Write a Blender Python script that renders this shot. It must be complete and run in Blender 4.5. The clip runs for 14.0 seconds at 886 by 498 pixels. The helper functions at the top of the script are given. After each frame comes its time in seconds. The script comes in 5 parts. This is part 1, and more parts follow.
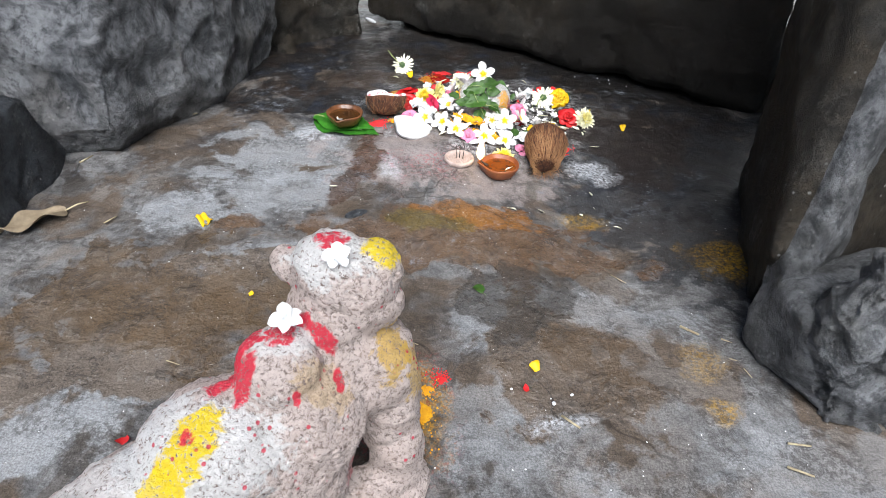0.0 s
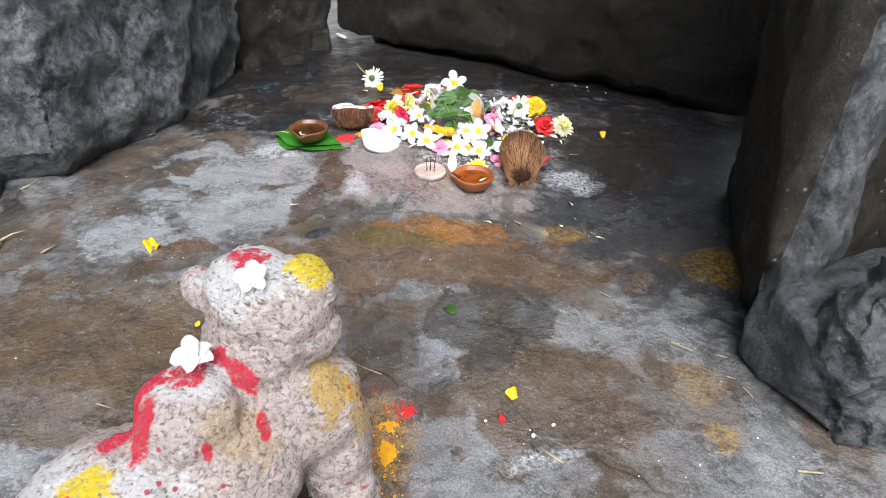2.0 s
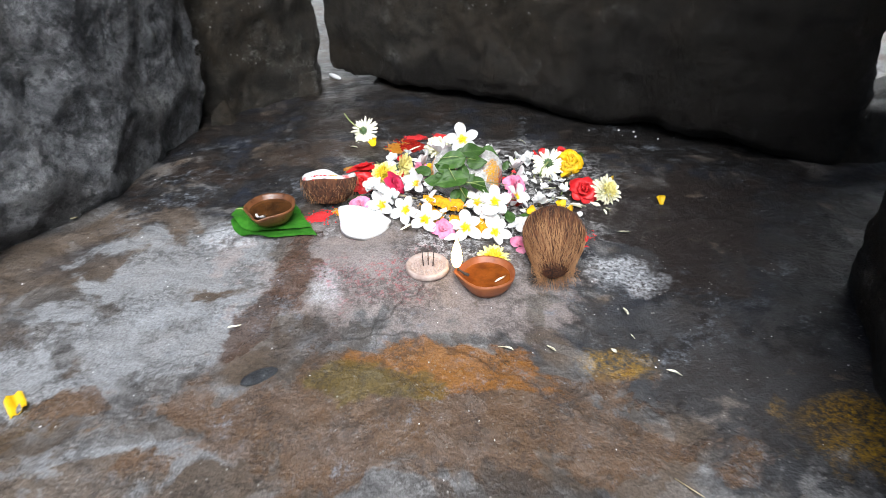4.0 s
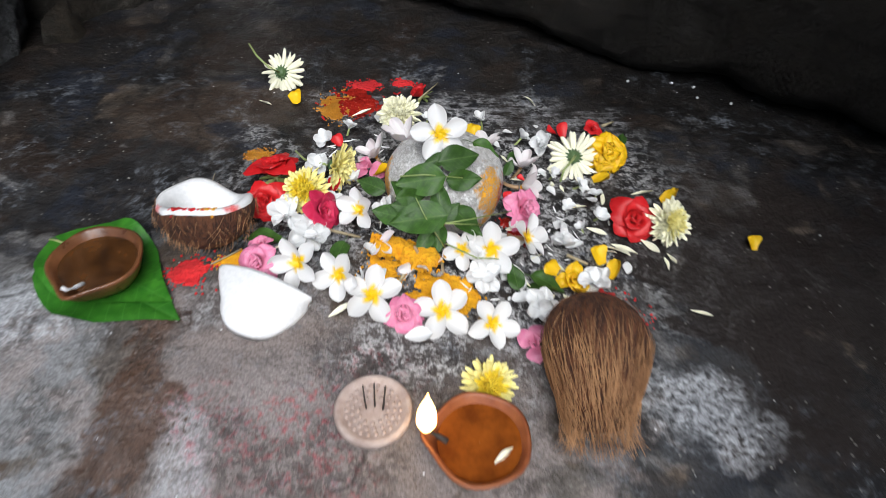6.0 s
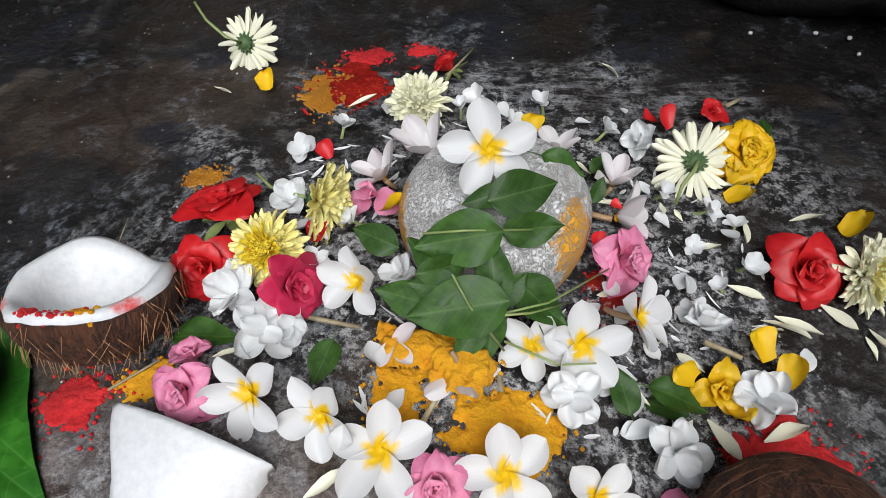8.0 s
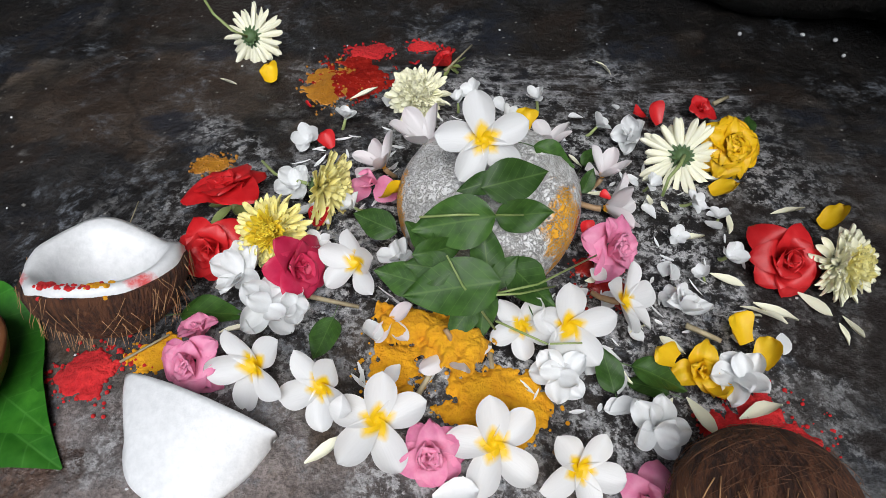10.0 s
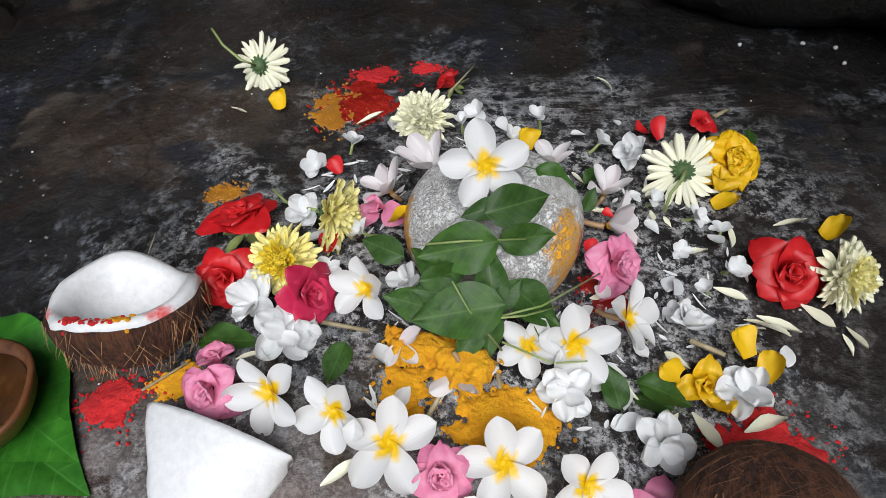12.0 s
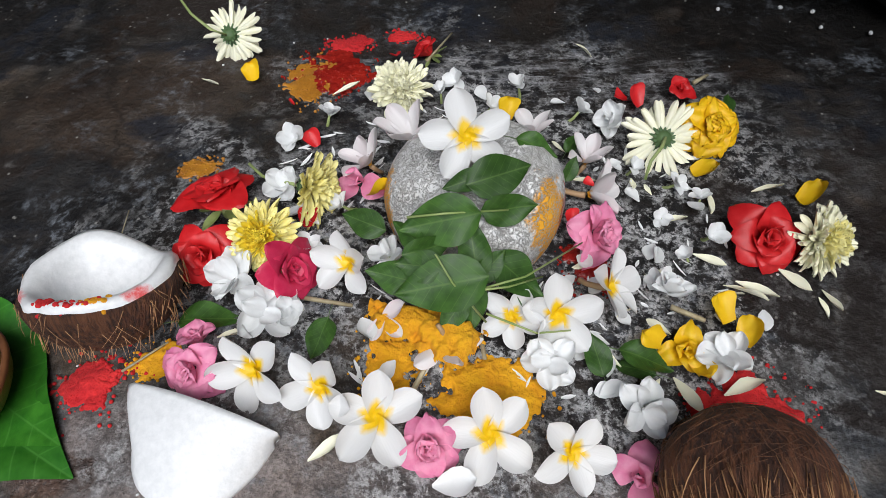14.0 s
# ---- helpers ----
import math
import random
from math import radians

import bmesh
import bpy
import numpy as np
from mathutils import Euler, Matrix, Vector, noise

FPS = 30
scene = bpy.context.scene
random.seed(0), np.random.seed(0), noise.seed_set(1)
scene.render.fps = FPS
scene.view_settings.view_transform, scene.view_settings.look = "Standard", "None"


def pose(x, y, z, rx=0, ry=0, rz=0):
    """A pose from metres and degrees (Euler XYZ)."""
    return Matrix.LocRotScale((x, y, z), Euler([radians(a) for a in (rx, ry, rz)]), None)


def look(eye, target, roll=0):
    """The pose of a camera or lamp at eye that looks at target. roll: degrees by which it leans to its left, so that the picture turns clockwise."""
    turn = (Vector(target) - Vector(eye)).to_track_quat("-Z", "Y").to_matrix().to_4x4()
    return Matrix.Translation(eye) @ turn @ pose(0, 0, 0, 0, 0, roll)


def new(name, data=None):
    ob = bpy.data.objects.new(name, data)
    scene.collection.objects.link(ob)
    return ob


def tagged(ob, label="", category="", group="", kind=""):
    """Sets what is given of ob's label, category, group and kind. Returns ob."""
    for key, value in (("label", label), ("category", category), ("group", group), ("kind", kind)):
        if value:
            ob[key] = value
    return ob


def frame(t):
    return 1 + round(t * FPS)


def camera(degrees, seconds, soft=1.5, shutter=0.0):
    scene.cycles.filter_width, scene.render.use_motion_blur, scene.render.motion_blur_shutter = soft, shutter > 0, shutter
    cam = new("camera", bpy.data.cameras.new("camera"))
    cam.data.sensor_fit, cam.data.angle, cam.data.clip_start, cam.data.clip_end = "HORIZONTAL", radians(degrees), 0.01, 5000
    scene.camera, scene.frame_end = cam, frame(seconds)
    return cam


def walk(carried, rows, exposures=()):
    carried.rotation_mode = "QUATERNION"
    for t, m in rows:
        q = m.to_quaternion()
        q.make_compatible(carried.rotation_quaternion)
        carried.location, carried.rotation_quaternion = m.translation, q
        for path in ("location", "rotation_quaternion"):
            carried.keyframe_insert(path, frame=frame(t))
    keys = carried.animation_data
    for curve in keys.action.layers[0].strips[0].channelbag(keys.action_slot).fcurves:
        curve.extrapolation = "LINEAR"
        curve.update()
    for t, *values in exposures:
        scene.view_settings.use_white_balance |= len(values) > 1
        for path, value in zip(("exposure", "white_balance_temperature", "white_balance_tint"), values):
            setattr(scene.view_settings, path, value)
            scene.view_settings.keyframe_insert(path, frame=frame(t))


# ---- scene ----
# ---- camera ------------------------------------------------------------
cam = camera(72.0, 14.0, soft=0.65, shutter=0.4)
PATH = [
    (0, (-0.004, -0.004, 0.662), (0.065, 1.588, -0.547), 3.8),
    (0.5, (0.002, -0.001, 0.66), (0.073, 1.606, -0.527), 3.7),
    (1, (0.022, 0.017, 0.65), (0.093, 1.592, -0.58), 2.5),
    (1.5, (0.04, 0.034, 0.636), (0.122, 1.634, -0.561), 2.7),
    (2, (0.04, 0.06, 0.608), (0.13, 1.692, -0.544), 2.1),
    (2.5, (0.036, 0.123, 0.574), (0.167, 1.731, -0.608), 2.1),
    (3, (0.07, 0.198, 0.61), (0.261, 1.861, -0.484), 7.3),
    (3.2, (0.078, 0.24, 0.602), (0.136, 1.938, -0.453), 3.7),
    (5.3, (0.12, 0.73, 0.459), (0.136, 2.285, -0.799), -4.9),
    (5.5, (0.121, 0.776, 0.493), (0.176, 2.299, -0.803), 0.3),
    (6, (0.098, 0.922, 0.481), (0.208, 2.295, -0.969), 3.8),
    (6.5, (0.094, 1.089, 0.419), (0.235, 2.431, -1.058), 6.4),
    (7, (0.097, 1.171, 0.34), (0.153, 2.432, -1.211), 2.0),
    (7.5, (0.094, 1.178, 0.341), (0.126, 2.426, -1.221), 0.3),
    (8, (0.096, 1.165, 0.351), (0.116, 2.428, -1.201), -0.6),
    (10.5, (0.097, 1.144, 0.365), (0.125, 2.403, -1.189), 0.5),
    (11, (0.095, 1.143, 0.37), (0.107, 2.409, -1.178), -0.6),
    (11.5, (0.095, 1.143, 0.37), (0.094, 2.408, -1.179), -1.4),
    (12, (0.102, 1.147, 0.378), (0.086, 2.42, -1.165), -2.7),
    (12.5, (0.1, 1.142, 0.384), (0.11, 2.412, -1.162), -1.7),
    (13, (0.099, 1.143, 0.379), (0.136, 2.36, -1.208), -1.8),
    (13.5, (0.102, 1.147, 0.378), (0.139, 2.343, -1.224), -1.8),
    (14, (0.1, 1.15, 0.376), (0.148, 2.345, -1.227), -1.5),
]
walk(cam, [(t, look(eye, target, roll)) for t, eye, target, roll in PATH], [(0, 1.1), (3, 1.2), (5.5, 0.6), (7, 0.12), (14, 0.12)])

# ---- light -------------------------------------------------------------
world = bpy.data.worlds.new("sky")
scene.world = world
world.use_nodes = True
wn = world.node_tree
sky = wn.nodes.new("ShaderNodeTexSky")
sky.sky_type, sky.sun_disc = "NISHITA", False
sky.sun_elevation, sky.sun_rotation = radians(54), radians(178)
sky.air_density, sky.dust_density, sky.ozone_density = 1.0, 2.0, 1.0
wn.nodes["Background"].inputs[1].default_value = 0.055
wn.links.new(sky.outputs[0], wn.nodes["Background"].inputs[0])
sun = new("sun", bpy.data.lights.new("sun", "SUN"))
sun.data.energy, sun.data.angle, sun.data.color = 3.3, radians(45), (0.95, 0.97, 1.0)
sun.matrix_world = look((0.1, -2.3, 3.2), (0, 0, 0))


# ---- materials ---------------------------------------------------------
class Nodes:
    """A material's node tree, with short calls for the nodes used here."""

    def __init__(self, name):
        self.mat = bpy.data.materials.new(name)
        self.mat.use_nodes = True
        self.nt = self.mat.node_tree
        self.bsdf = self.nt.nodes["Principled BSDF"]
        self.spot_noise = None

    def add(self, kind, **props):
        n = self.nt.nodes.new(kind)
        for k, v in props.items():
            if k == "operation":
                n.operation = v
            elif k == "blend":
                n.blend_type = v
            elif k == "data_type":
                n.data_type = v
            elif k == "vector_type":
                n.vector_type = v
        return n

    def put(self, socket, value):
        if isinstance(value, bpy.types.NodeSocket):
            self.nt.links.new(value, socket)
        elif isinstance(value, (tuple, list)) and len(value) == 3 and socket.type == "RGBA":
            socket.default_value = (*value, 1)
        else:
            socket.default_value = value

    def math(self, op, a, b=0.0, clamp=False):
        n = self.add("ShaderNodeMath", operation=op)
        n.use_clamp = clamp
        self.put(n.inputs[0], a), self.put(n.inputs[1], b)
        return n.outputs[0]

    def mix(self, f, a, b, blend="MIX"):
        n = self.add("ShaderNodeMixRGB", blend=blend)
        self.put(n.inputs[0], f), self.put(n.inputs[1], a), self.put(n.inputs[2], b)
        return n.outputs[0]

    def coords(self, which="Object"):
        return self.add("ShaderNodeTexCoord").outputs[which]

    def position(self):
        return self.add("ShaderNodeNewGeometry").outputs["Position"]

    def noise(self, vec, scale, detail=6.0, rough=0.6, stretch=None, distort=0.0):
        if stretch:
            m = self.add("ShaderNodeMapping")
            self.put(m.inputs[0], vec)
            m.inputs["Scale"].default_value = stretch
            vec = m.outputs[0]
        n = self.add("ShaderNodeTexNoise")
        self.put(n.inputs["Vector"], vec)
        n.inputs["Scale"].default_value, n.inputs["Detail"].default_value = scale, detail
        n.inputs["Roughness"].default_value, n.inputs["Distortion"].default_value = rough, distort
        return n.outputs["Fac"]

    def cells(self, vec, scale, feature="F1"):
        n = self.add("ShaderNodeTexVoronoi")
        n.feature = feature
        self.put(n.inputs["Vector"], vec)
        n.inputs["Scale"].default_value = scale
        return n.outputs["Distance"]

    def ramp(self, v, lo, hi, a=0.0, b=1.0):
        n = self.add("ShaderNodeMapRange")
        self.put(n.inputs[0], v)
        for i, x in enumerate((lo, hi, a, b)):
            n.inputs[i + 1].default_value = x
        return n.outputs[0]

    def spot(self, vec, centre, size, turn=0.0, ragged=0.5, soft=0.25, scale=10.0):
        """1 inside a ragged patch of that centre and half size, 0 outside."""
        m = self.add("ShaderNodeMapping")
        m.vector_type = "TEXTURE"
        self.put(m.inputs[0], vec)
        m.inputs["Location"].default_value = centre
        m.inputs["Rotation"].default_value = (0, 0, radians(turn))
        m.inputs["Scale"].default_value = size
        ln = self.add("ShaderNodeVectorMath", operation="LENGTH")
        self.put(ln.inputs[0], m.outputs[0])
        if self.spot_noise is None:
            self.spot_noise = self.noise(vec, scale, 9.0, 0.72, distort=0.3)
        d = self.math("ADD", ln.outputs["Value"], self.math("MULTIPLY", self.math("SUBTRACT", self.spot_noise, 0.5), ragged * 8))
        return self.ramp(d, 1.0 + soft, 1.0 - soft)

    def bump(self, height, strength, distance, normal=None):
        n = self.add("ShaderNodeBump")
        self.put(n.inputs["Height"], height)
        n.inputs["Strength"].default_value, n.inputs["Distance"].default_value = strength, distance
        if normal:
            self.put(n.inputs["Normal"], normal)
        return n.outputs[0]

    def let_through(self, colour, share):
        """A thin sheet that passes part of the light on to its other side."""
        tr, mx = self.add("ShaderNodeBsdfTranslucent"), self.add("ShaderNodeMixShader")
        self.put(tr.inputs[0], colour)
        mx.inputs[0].default_value = share
        self.nt.links.new(self.bsdf.outputs[0], mx.inputs[1])
        self.nt.links.new(tr.outputs[0], mx.inputs[2])
        self.nt.links.new(mx.outputs[0], self.nt.nodes["Material Output"].inputs[0])

    def done(self, colour, rough=0.6, normal=None, **more):
        self.put(self.bsdf.inputs["Base Color"], colour)
        self.put(self.bsdf.inputs["Roughness"], rough)
        if normal:
            self.put(self.bsdf.inputs["Normal"], normal)
        for k, v in more.items():
            self.put(self.bsdf.inputs[k.replace("_", " ")], v)
        return self.mat


def simple(name, dark, light, scale=60.0, rough=0.6, bump=0.3, dist=0.002, thin=0.0, stretch=None, spread=(0.35, 0.65)):
    """A surface that wavers between two colours at two scales, with fine relief."""
    n = Nodes(name)
    vec = n.coords()
    big, fine = n.noise(vec, scale * 0.25, 3.0, 0.5, stretch), n.noise(vec, scale, 6.0, 0.65, stretch)
    rnd = n.add("ShaderNodeObjectInfo").outputs["Random"]
    f = n.math("ADD", n.math("MULTIPLY", big, 0.5), n.math("MULTIPLY", fine, 0.5))
    col = n.mix(n.ramp(f, *spread), dark, light)
    hsv = n.add("ShaderNodeHueSaturation")
    n.put(hsv.inputs["Value"], n.ramp(rnd, 0, 1, 0.9, 1.08))
    n.put(hsv.inputs["Color"], col)
    if thin:
        n.let_through(hsv.outputs[0], thin)
    return n.done(hsv.outputs[0], n.ramp(fine, 0.3, 0.7, rough * 0.85, min(1, rough * 1.15)), n.bump(fine, bump, dist))


def rock_material(name, dark, light, brown, warm=0.5, shade_spots=()):
    n = Nodes(name)
    p = n.position()
    big, mid, fine = n.noise(p, 4.5, 8, 0.68, distort=0.5), n.noise(p, 16, 10, 0.78, distort=0.6), n.noise(p, 140, 5, 0.75)
    col = n.mix(n.ramp(mid, 0.42, 0.58), dark, light)
    col = n.mix(n.ramp(big, 0.46, 0.56, 0, warm), col, brown)
    lichen = n.math("MULTIPLY", n.ramp(n.noise(p, 9, 6, 0.7), 0.56, 0.68), n.ramp(fine, 0.42, 0.6))
    col = n.mix(n.math("MULTIPLY", lichen, 0.75), col, (0.46, 0.46, 0.44))
    pit = n.noise(p, 48, 8, 0.76)
    col = n.mix(n.ramp(pit, 0.5, 0.42, 0, 0.6), col, tuple(0.35 * v for v in dark))
    chalk = n.math("MULTIPLY", n.ramp(n.cells(p, 46), 0.13, 0.07), n.ramp(big, 0.44, 0.56))
    col = n.mix(n.math("MULTIPLY", chalk, 0.8), col, (0.5, 0.5, 0.49))
    n.bsdf.inputs["Specular IOR Level"].default_value = 0.3
    speck = n.ramp(n.cells(p, 110), 0.16, 0.08)
    speck = n.math("MULTIPLY", speck, n.ramp(mid, 0.5, 0.62))
    col = n.mix(n.math("MULTIPLY", speck, 0.6), col, (0.5, 0.5, 0.48))
    col = n.mix(n.ramp(fine, 0.3, 0.7, 0.25, 0), col, (0.03, 0.03, 0.03))
    # shade painted into the rock colour as ragged dark spots
    for centre, size in shade_spots:
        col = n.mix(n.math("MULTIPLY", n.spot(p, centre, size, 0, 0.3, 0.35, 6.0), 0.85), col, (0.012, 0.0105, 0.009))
    b = n.bump(pit, 0.9, 0.012, n.bump(mid, 1.0, 0.03))
    return n.done(col, n.ramp(mid, 0.35, 0.65, 0.36, 0.65), n.bump(fine, 1.0, 0.01, b))


def floor_material():
    n = Nodes("wet_stone_floor")
    p = n.position()
    big, mid, fine = n.noise(p, 5, 5, 0.55, distort=0.5), n.noise(p, 24, 7, 0.64, distort=0.25), n.noise(p, 170, 4, 0.66)
    n.spot_noise = n.noise(p, 10, 7, 0.62, distort=0.3)
    tiny = n.noise(p, 420, 3, 0.6)
    col = n.mix(n.ramp(mid, 0.4, 0.6), (0.088, 0.086, 0.086), (0.215, 0.213, 0.213))
    col = n.mix(n.ramp(big, 0.47, 0.53, 0, 0.75), col, (0.12, 0.085, 0.058))
    # dried films of water with a sharp dark rim
    film = n.noise(p, 8, 6, 0.56, distort=0.6)
    col = n.mix(n.ramp(film, 0.53, 0.545, 0, 0.3), col, (0.26, 0.255, 0.25))
    col = n.mix(n.ramp(film, 0.45, 0.435, 0, 0.5), col, (0.07, 0.055, 0.042))
    rim = n.ramp(n.math("ABSOLUTE", n.math("SUBTRACT", film, 0.535)), 0.012, 0.002)
    col = n.mix(n.math("MULTIPLY", rim, n.ramp(mid, 0.45, 0.55, 0.1, 0.45)), col, (0.05, 0.042, 0.036))

    def stain(col, colour, c, s, turn=0.0, amount=0.8, ragged=0.45, soft=0.1):
        m = n.spot(p, (*c, 0), (*s, 1.0), turn, ragged, soft)
        return n.mix(n.math("MULTIPLY", m, amount), col, colour), m

    # soot and old oil at the back of the shrine, deepened by painted shade
    col, sooty_shade = stain(col, (0.011, 0.0102, 0.01), (0.12, 1.76), (0.85, 0.42), -12, 0.93, 0.4, 0.4)
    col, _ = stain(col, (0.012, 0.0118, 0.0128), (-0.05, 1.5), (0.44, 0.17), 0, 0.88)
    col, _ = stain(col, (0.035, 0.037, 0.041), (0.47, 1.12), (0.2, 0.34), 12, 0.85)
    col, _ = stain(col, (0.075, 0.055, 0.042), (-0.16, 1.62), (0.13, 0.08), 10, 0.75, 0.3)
    # floor corners beside the rocks, shade painted into the colour
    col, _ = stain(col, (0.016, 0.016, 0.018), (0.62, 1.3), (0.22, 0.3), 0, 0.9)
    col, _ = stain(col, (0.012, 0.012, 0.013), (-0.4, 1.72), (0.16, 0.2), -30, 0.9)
    # blue-black soot and rusty brown films alternate over the dark stone
    tone = n.noise(p, 7.5, 7, 0.66, distort=0.5)
    zone = n.spot(p, (0.1, 1.6, 0), (0.8, 0.5, 1), 0, 0.3, 0.4)
    col = n.mix(n.math("MULTIPLY", n.ramp(tone, 0.52, 0.58), n.math("MULTIPLY", zone, 0.6)), col, (0.03, 0.019, 0.014))
    col = n.mix(n.math("MULTIPLY", n.ramp(tone, 0.47, 0.41), n.math("MULTIPLY", zone, 0.8)), col, (0.018, 0.022, 0.032))
    # far right corner, darkened again with painted shade
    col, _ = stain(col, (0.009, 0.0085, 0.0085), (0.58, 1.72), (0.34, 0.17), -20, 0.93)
    # pale grey scale
    pale = (0.32, 0.332, 0.345)
    for c, s, turn, a in (((-0.29, 1.2), (0.16, 0.13), 10, 0.75), ((-0.27, 1.05), (0.14, 0.09), 20, 0.7), ((-0.46, 0.95), (0.09, 0.06), 0, 0.75),
                          ((-0.48, 0.5), (0.14, 0.09), 30, 0.8), ((-0.28, 0.83), (0.16, 0.04), 8, 0.6), ((0.14, 0.5), (0.13, 0.1), 0, 0.4),
                          ((0.27, 0.72), (0.16, 0.05), -8, 0.5), ((0.62, 0.42), (0.2, 0.08), 0, 0.3), ((0.12, 0.7), (0.1, 0.07), 60, 0.5), ((0.4, 0.45), (0.16, 0.09), 0, 0.3)):
        col, _ = stain(col, pale, c, s, turn, a)
    col, _ = stain(col, (0.34, 0.29, 0.275), (0.03, 1.19), (0.24, 0.14), -5, 0.65)
    # brown films of water and oil
    wet = None
    for colour, c, s, turn, a in (((0.11, 0.07, 0.036), (-0.42, 0.68), (0.26, 0.16), 15, 0.75), ((0.125, 0.07, 0.036), (0.06, 0.9), (0.3, 0.09), -4, 0.75), ((0.27, 0.11, 0.02), (0.1, 0.985), (0.1, 0.045), 0, 0.8),
                                  ((0.12, 0.09, 0.022), (0.0, 0.95), (0.09, 0.03), 0, 0.7), ((0.105, 0.07, 0.042), (0.2, 0.6), (0.11, 0.12), 30, 0.8), ((0.04, 0.035, 0.03), (0.15, 0.74), (0.11, 0.08), 0, 0.75),
                                  ((0.09, 0.045, 0.026), (-0.135, 1.19), (0.035, 0.1), 8, 0.85), ((0.08, 0.045, 0.03), (-0.165, 1.05), (0.025, 0.09), -8, 0.8), ((0.075, 0.06, 0.05), (-0.1, 1.03), (0.05, 0.05), 0, 0.5)):
        col, m = stain(col, colour, c, s, turn, a)
        wet = m if wet is None else n.math("MAXIMUM", wet, m)
    # turmeric ground into the stone
    for c, s, a in (((0.57, 0.87), (0.07, 0.05), 0.8), ((0.415, 0.53), (0.02, 0.02), 0.6), ((0.42, 0.6), (0.03, 0.035), 0.3), ((0.005, 0.5), (0.03, 0.06), 0.85), ((0.3, 1.0), (0.04, 0.02), 0.4)):
        m = n.math("MULTIPLY", n.spot(p, (*c, 0), (*s, 1.0), 0, 0.6, 0.4), n.ramp(fine, 0.38, 0.58))
        col = n.mix(n.math("MULTIPLY", m, a), col, (0.48, 0.27, 0.015))
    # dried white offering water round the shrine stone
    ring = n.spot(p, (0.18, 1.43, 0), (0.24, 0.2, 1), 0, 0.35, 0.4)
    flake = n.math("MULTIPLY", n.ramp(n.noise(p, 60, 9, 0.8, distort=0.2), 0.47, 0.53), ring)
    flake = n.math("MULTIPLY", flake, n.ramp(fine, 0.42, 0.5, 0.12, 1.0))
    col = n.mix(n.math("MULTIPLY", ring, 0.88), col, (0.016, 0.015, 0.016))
    col = n.mix(n.math("MULTIPLY", flake, 0.9), col, (0.62, 0.62, 0.62))
    far = n.math("MULTIPLY", n.ramp(n.noise(p, 42, 9, 0.8, distort=0.2), 0.5, 0.6), n.math("MULTIPLY", n.ramp(fine, 0.42, 0.54, 0.15, 1.0), n.spot(p, (0.05, 1.34, 0), (0.62, 0.36, 1), 0, 0.9, 0.5)))
    far = n.math("MULTIPLY", far, n.ramp(n.noise(p, 9, 3, 0.5), 0.44, 0.58, 0.1, 0.75))
    col = n.mix(far, col, (0.24, 0.262, 0.295))
    col, _ = stain(col, (0.026, 0.02, 0.018), (0.5, 1.34), (0.15, 0.17), 0, 0.85)
    streak = n.math("MULTIPLY", n.ramp(n.noise(p, 60, 6, 0.7, (0.4, 2.2, 1)), 0.5, 0.62), n.spot(p, (0.22, 1.64, 0), (0.17, 0.04, 1), -4, 0.5, 0.4))
    col = n.mix(n.math("MULTIPLY", streak, 0.6), col, (0.4, 0.4, 0.42))
    for c, s in (((-0.08, 1.13), (0.022, 0.03)), ((0.37, 1.2), (0.04, 0.04)), ((-0.24, 1.3), (0.05, 0.03)), ((0.2, 0.5), (0.04, 0.012))):
        m = n.math("MULTIPLY", n.spot(p, (*c, 0), (*s, 1.0), 10, 0.7, 0.4), n.ramp(fine, 0.35, 0.6))
        col = n.mix(n.math("MULTIPLY", m, 0.8), col, (0.55, 0.57, 0.6))
    for c, s in (((0.0, 1.16), (0.07, 0.05)), ((-0.3, 0.36), (0.03, 0.02)), ((-0.02, 0.5), (0.05, 0.1))):
        m = n.math("MULTIPLY", n.spot(p, (*c, 0), (*s, 1.0), 0, 0.7, 0.5), n.ramp(fine, 0.5, 0.66))
        col = n.mix(n.math("MULTIPLY", m, 0.6), col, (0.45, 0.06, 0.08))
    grit = n.math("MULTIPLY", n.ramp(n.cells(p, 95), 0.15, 0.08), n.ramp(mid, 0.45, 0.6))
    col = n.mix(n.math("MULTIPLY", grit, 0.7), col, (0.42, 0.41, 0.38))
    dots = n.math("MULTIPLY", n.ramp(n.noise(p, 95, 6, 0.8, distort=0.5), 0.46, 0.54), n.ramp(n.noise(p, 14, 4, 0.6), 0.46, 0.56))
    col = n.mix(n.math("MULTIPLY", dots, 0.55), col, (0.035, 0.03, 0.027))
    col = n.mix(n.ramp(tiny, 0.42, 0.58, 0.36, 0), col, (0.02, 0.018, 0.016))
    # hairline cracks
    warp = n.add("ShaderNodeVectorMath", operation="ADD")
    shift = n.add("ShaderNodeTexNoise")
    n.put(shift.inputs["Vector"], p)
    shift.inputs["Scale"].default_value, shift.inputs["Detail"].default_value = 7.0, 4.0
    shrunk = n.add("ShaderNodeVectorMath", operation="SCALE")
    n.put(shrunk.inputs[0], shift.outputs["Color"])
    shrunk.inputs["Scale"].default_value = 0.22
    n.put(warp.inputs[0], p), n.put(warp.inputs[1], shrunk.outputs[0])
    crack = n.ramp(n.cells(warp.outputs[0], 2.6, "DISTANCE_TO_EDGE"), 0.011, 0.003)
    crack = n.math("MULTIPLY", crack, n.ramp(n.noise(p, 6, 3, 0.5), 0.46, 0.54))
    col = n.mix(n.math("MULTIPLY", crack, 0.5), col, (0.014, 0.012, 0.011))
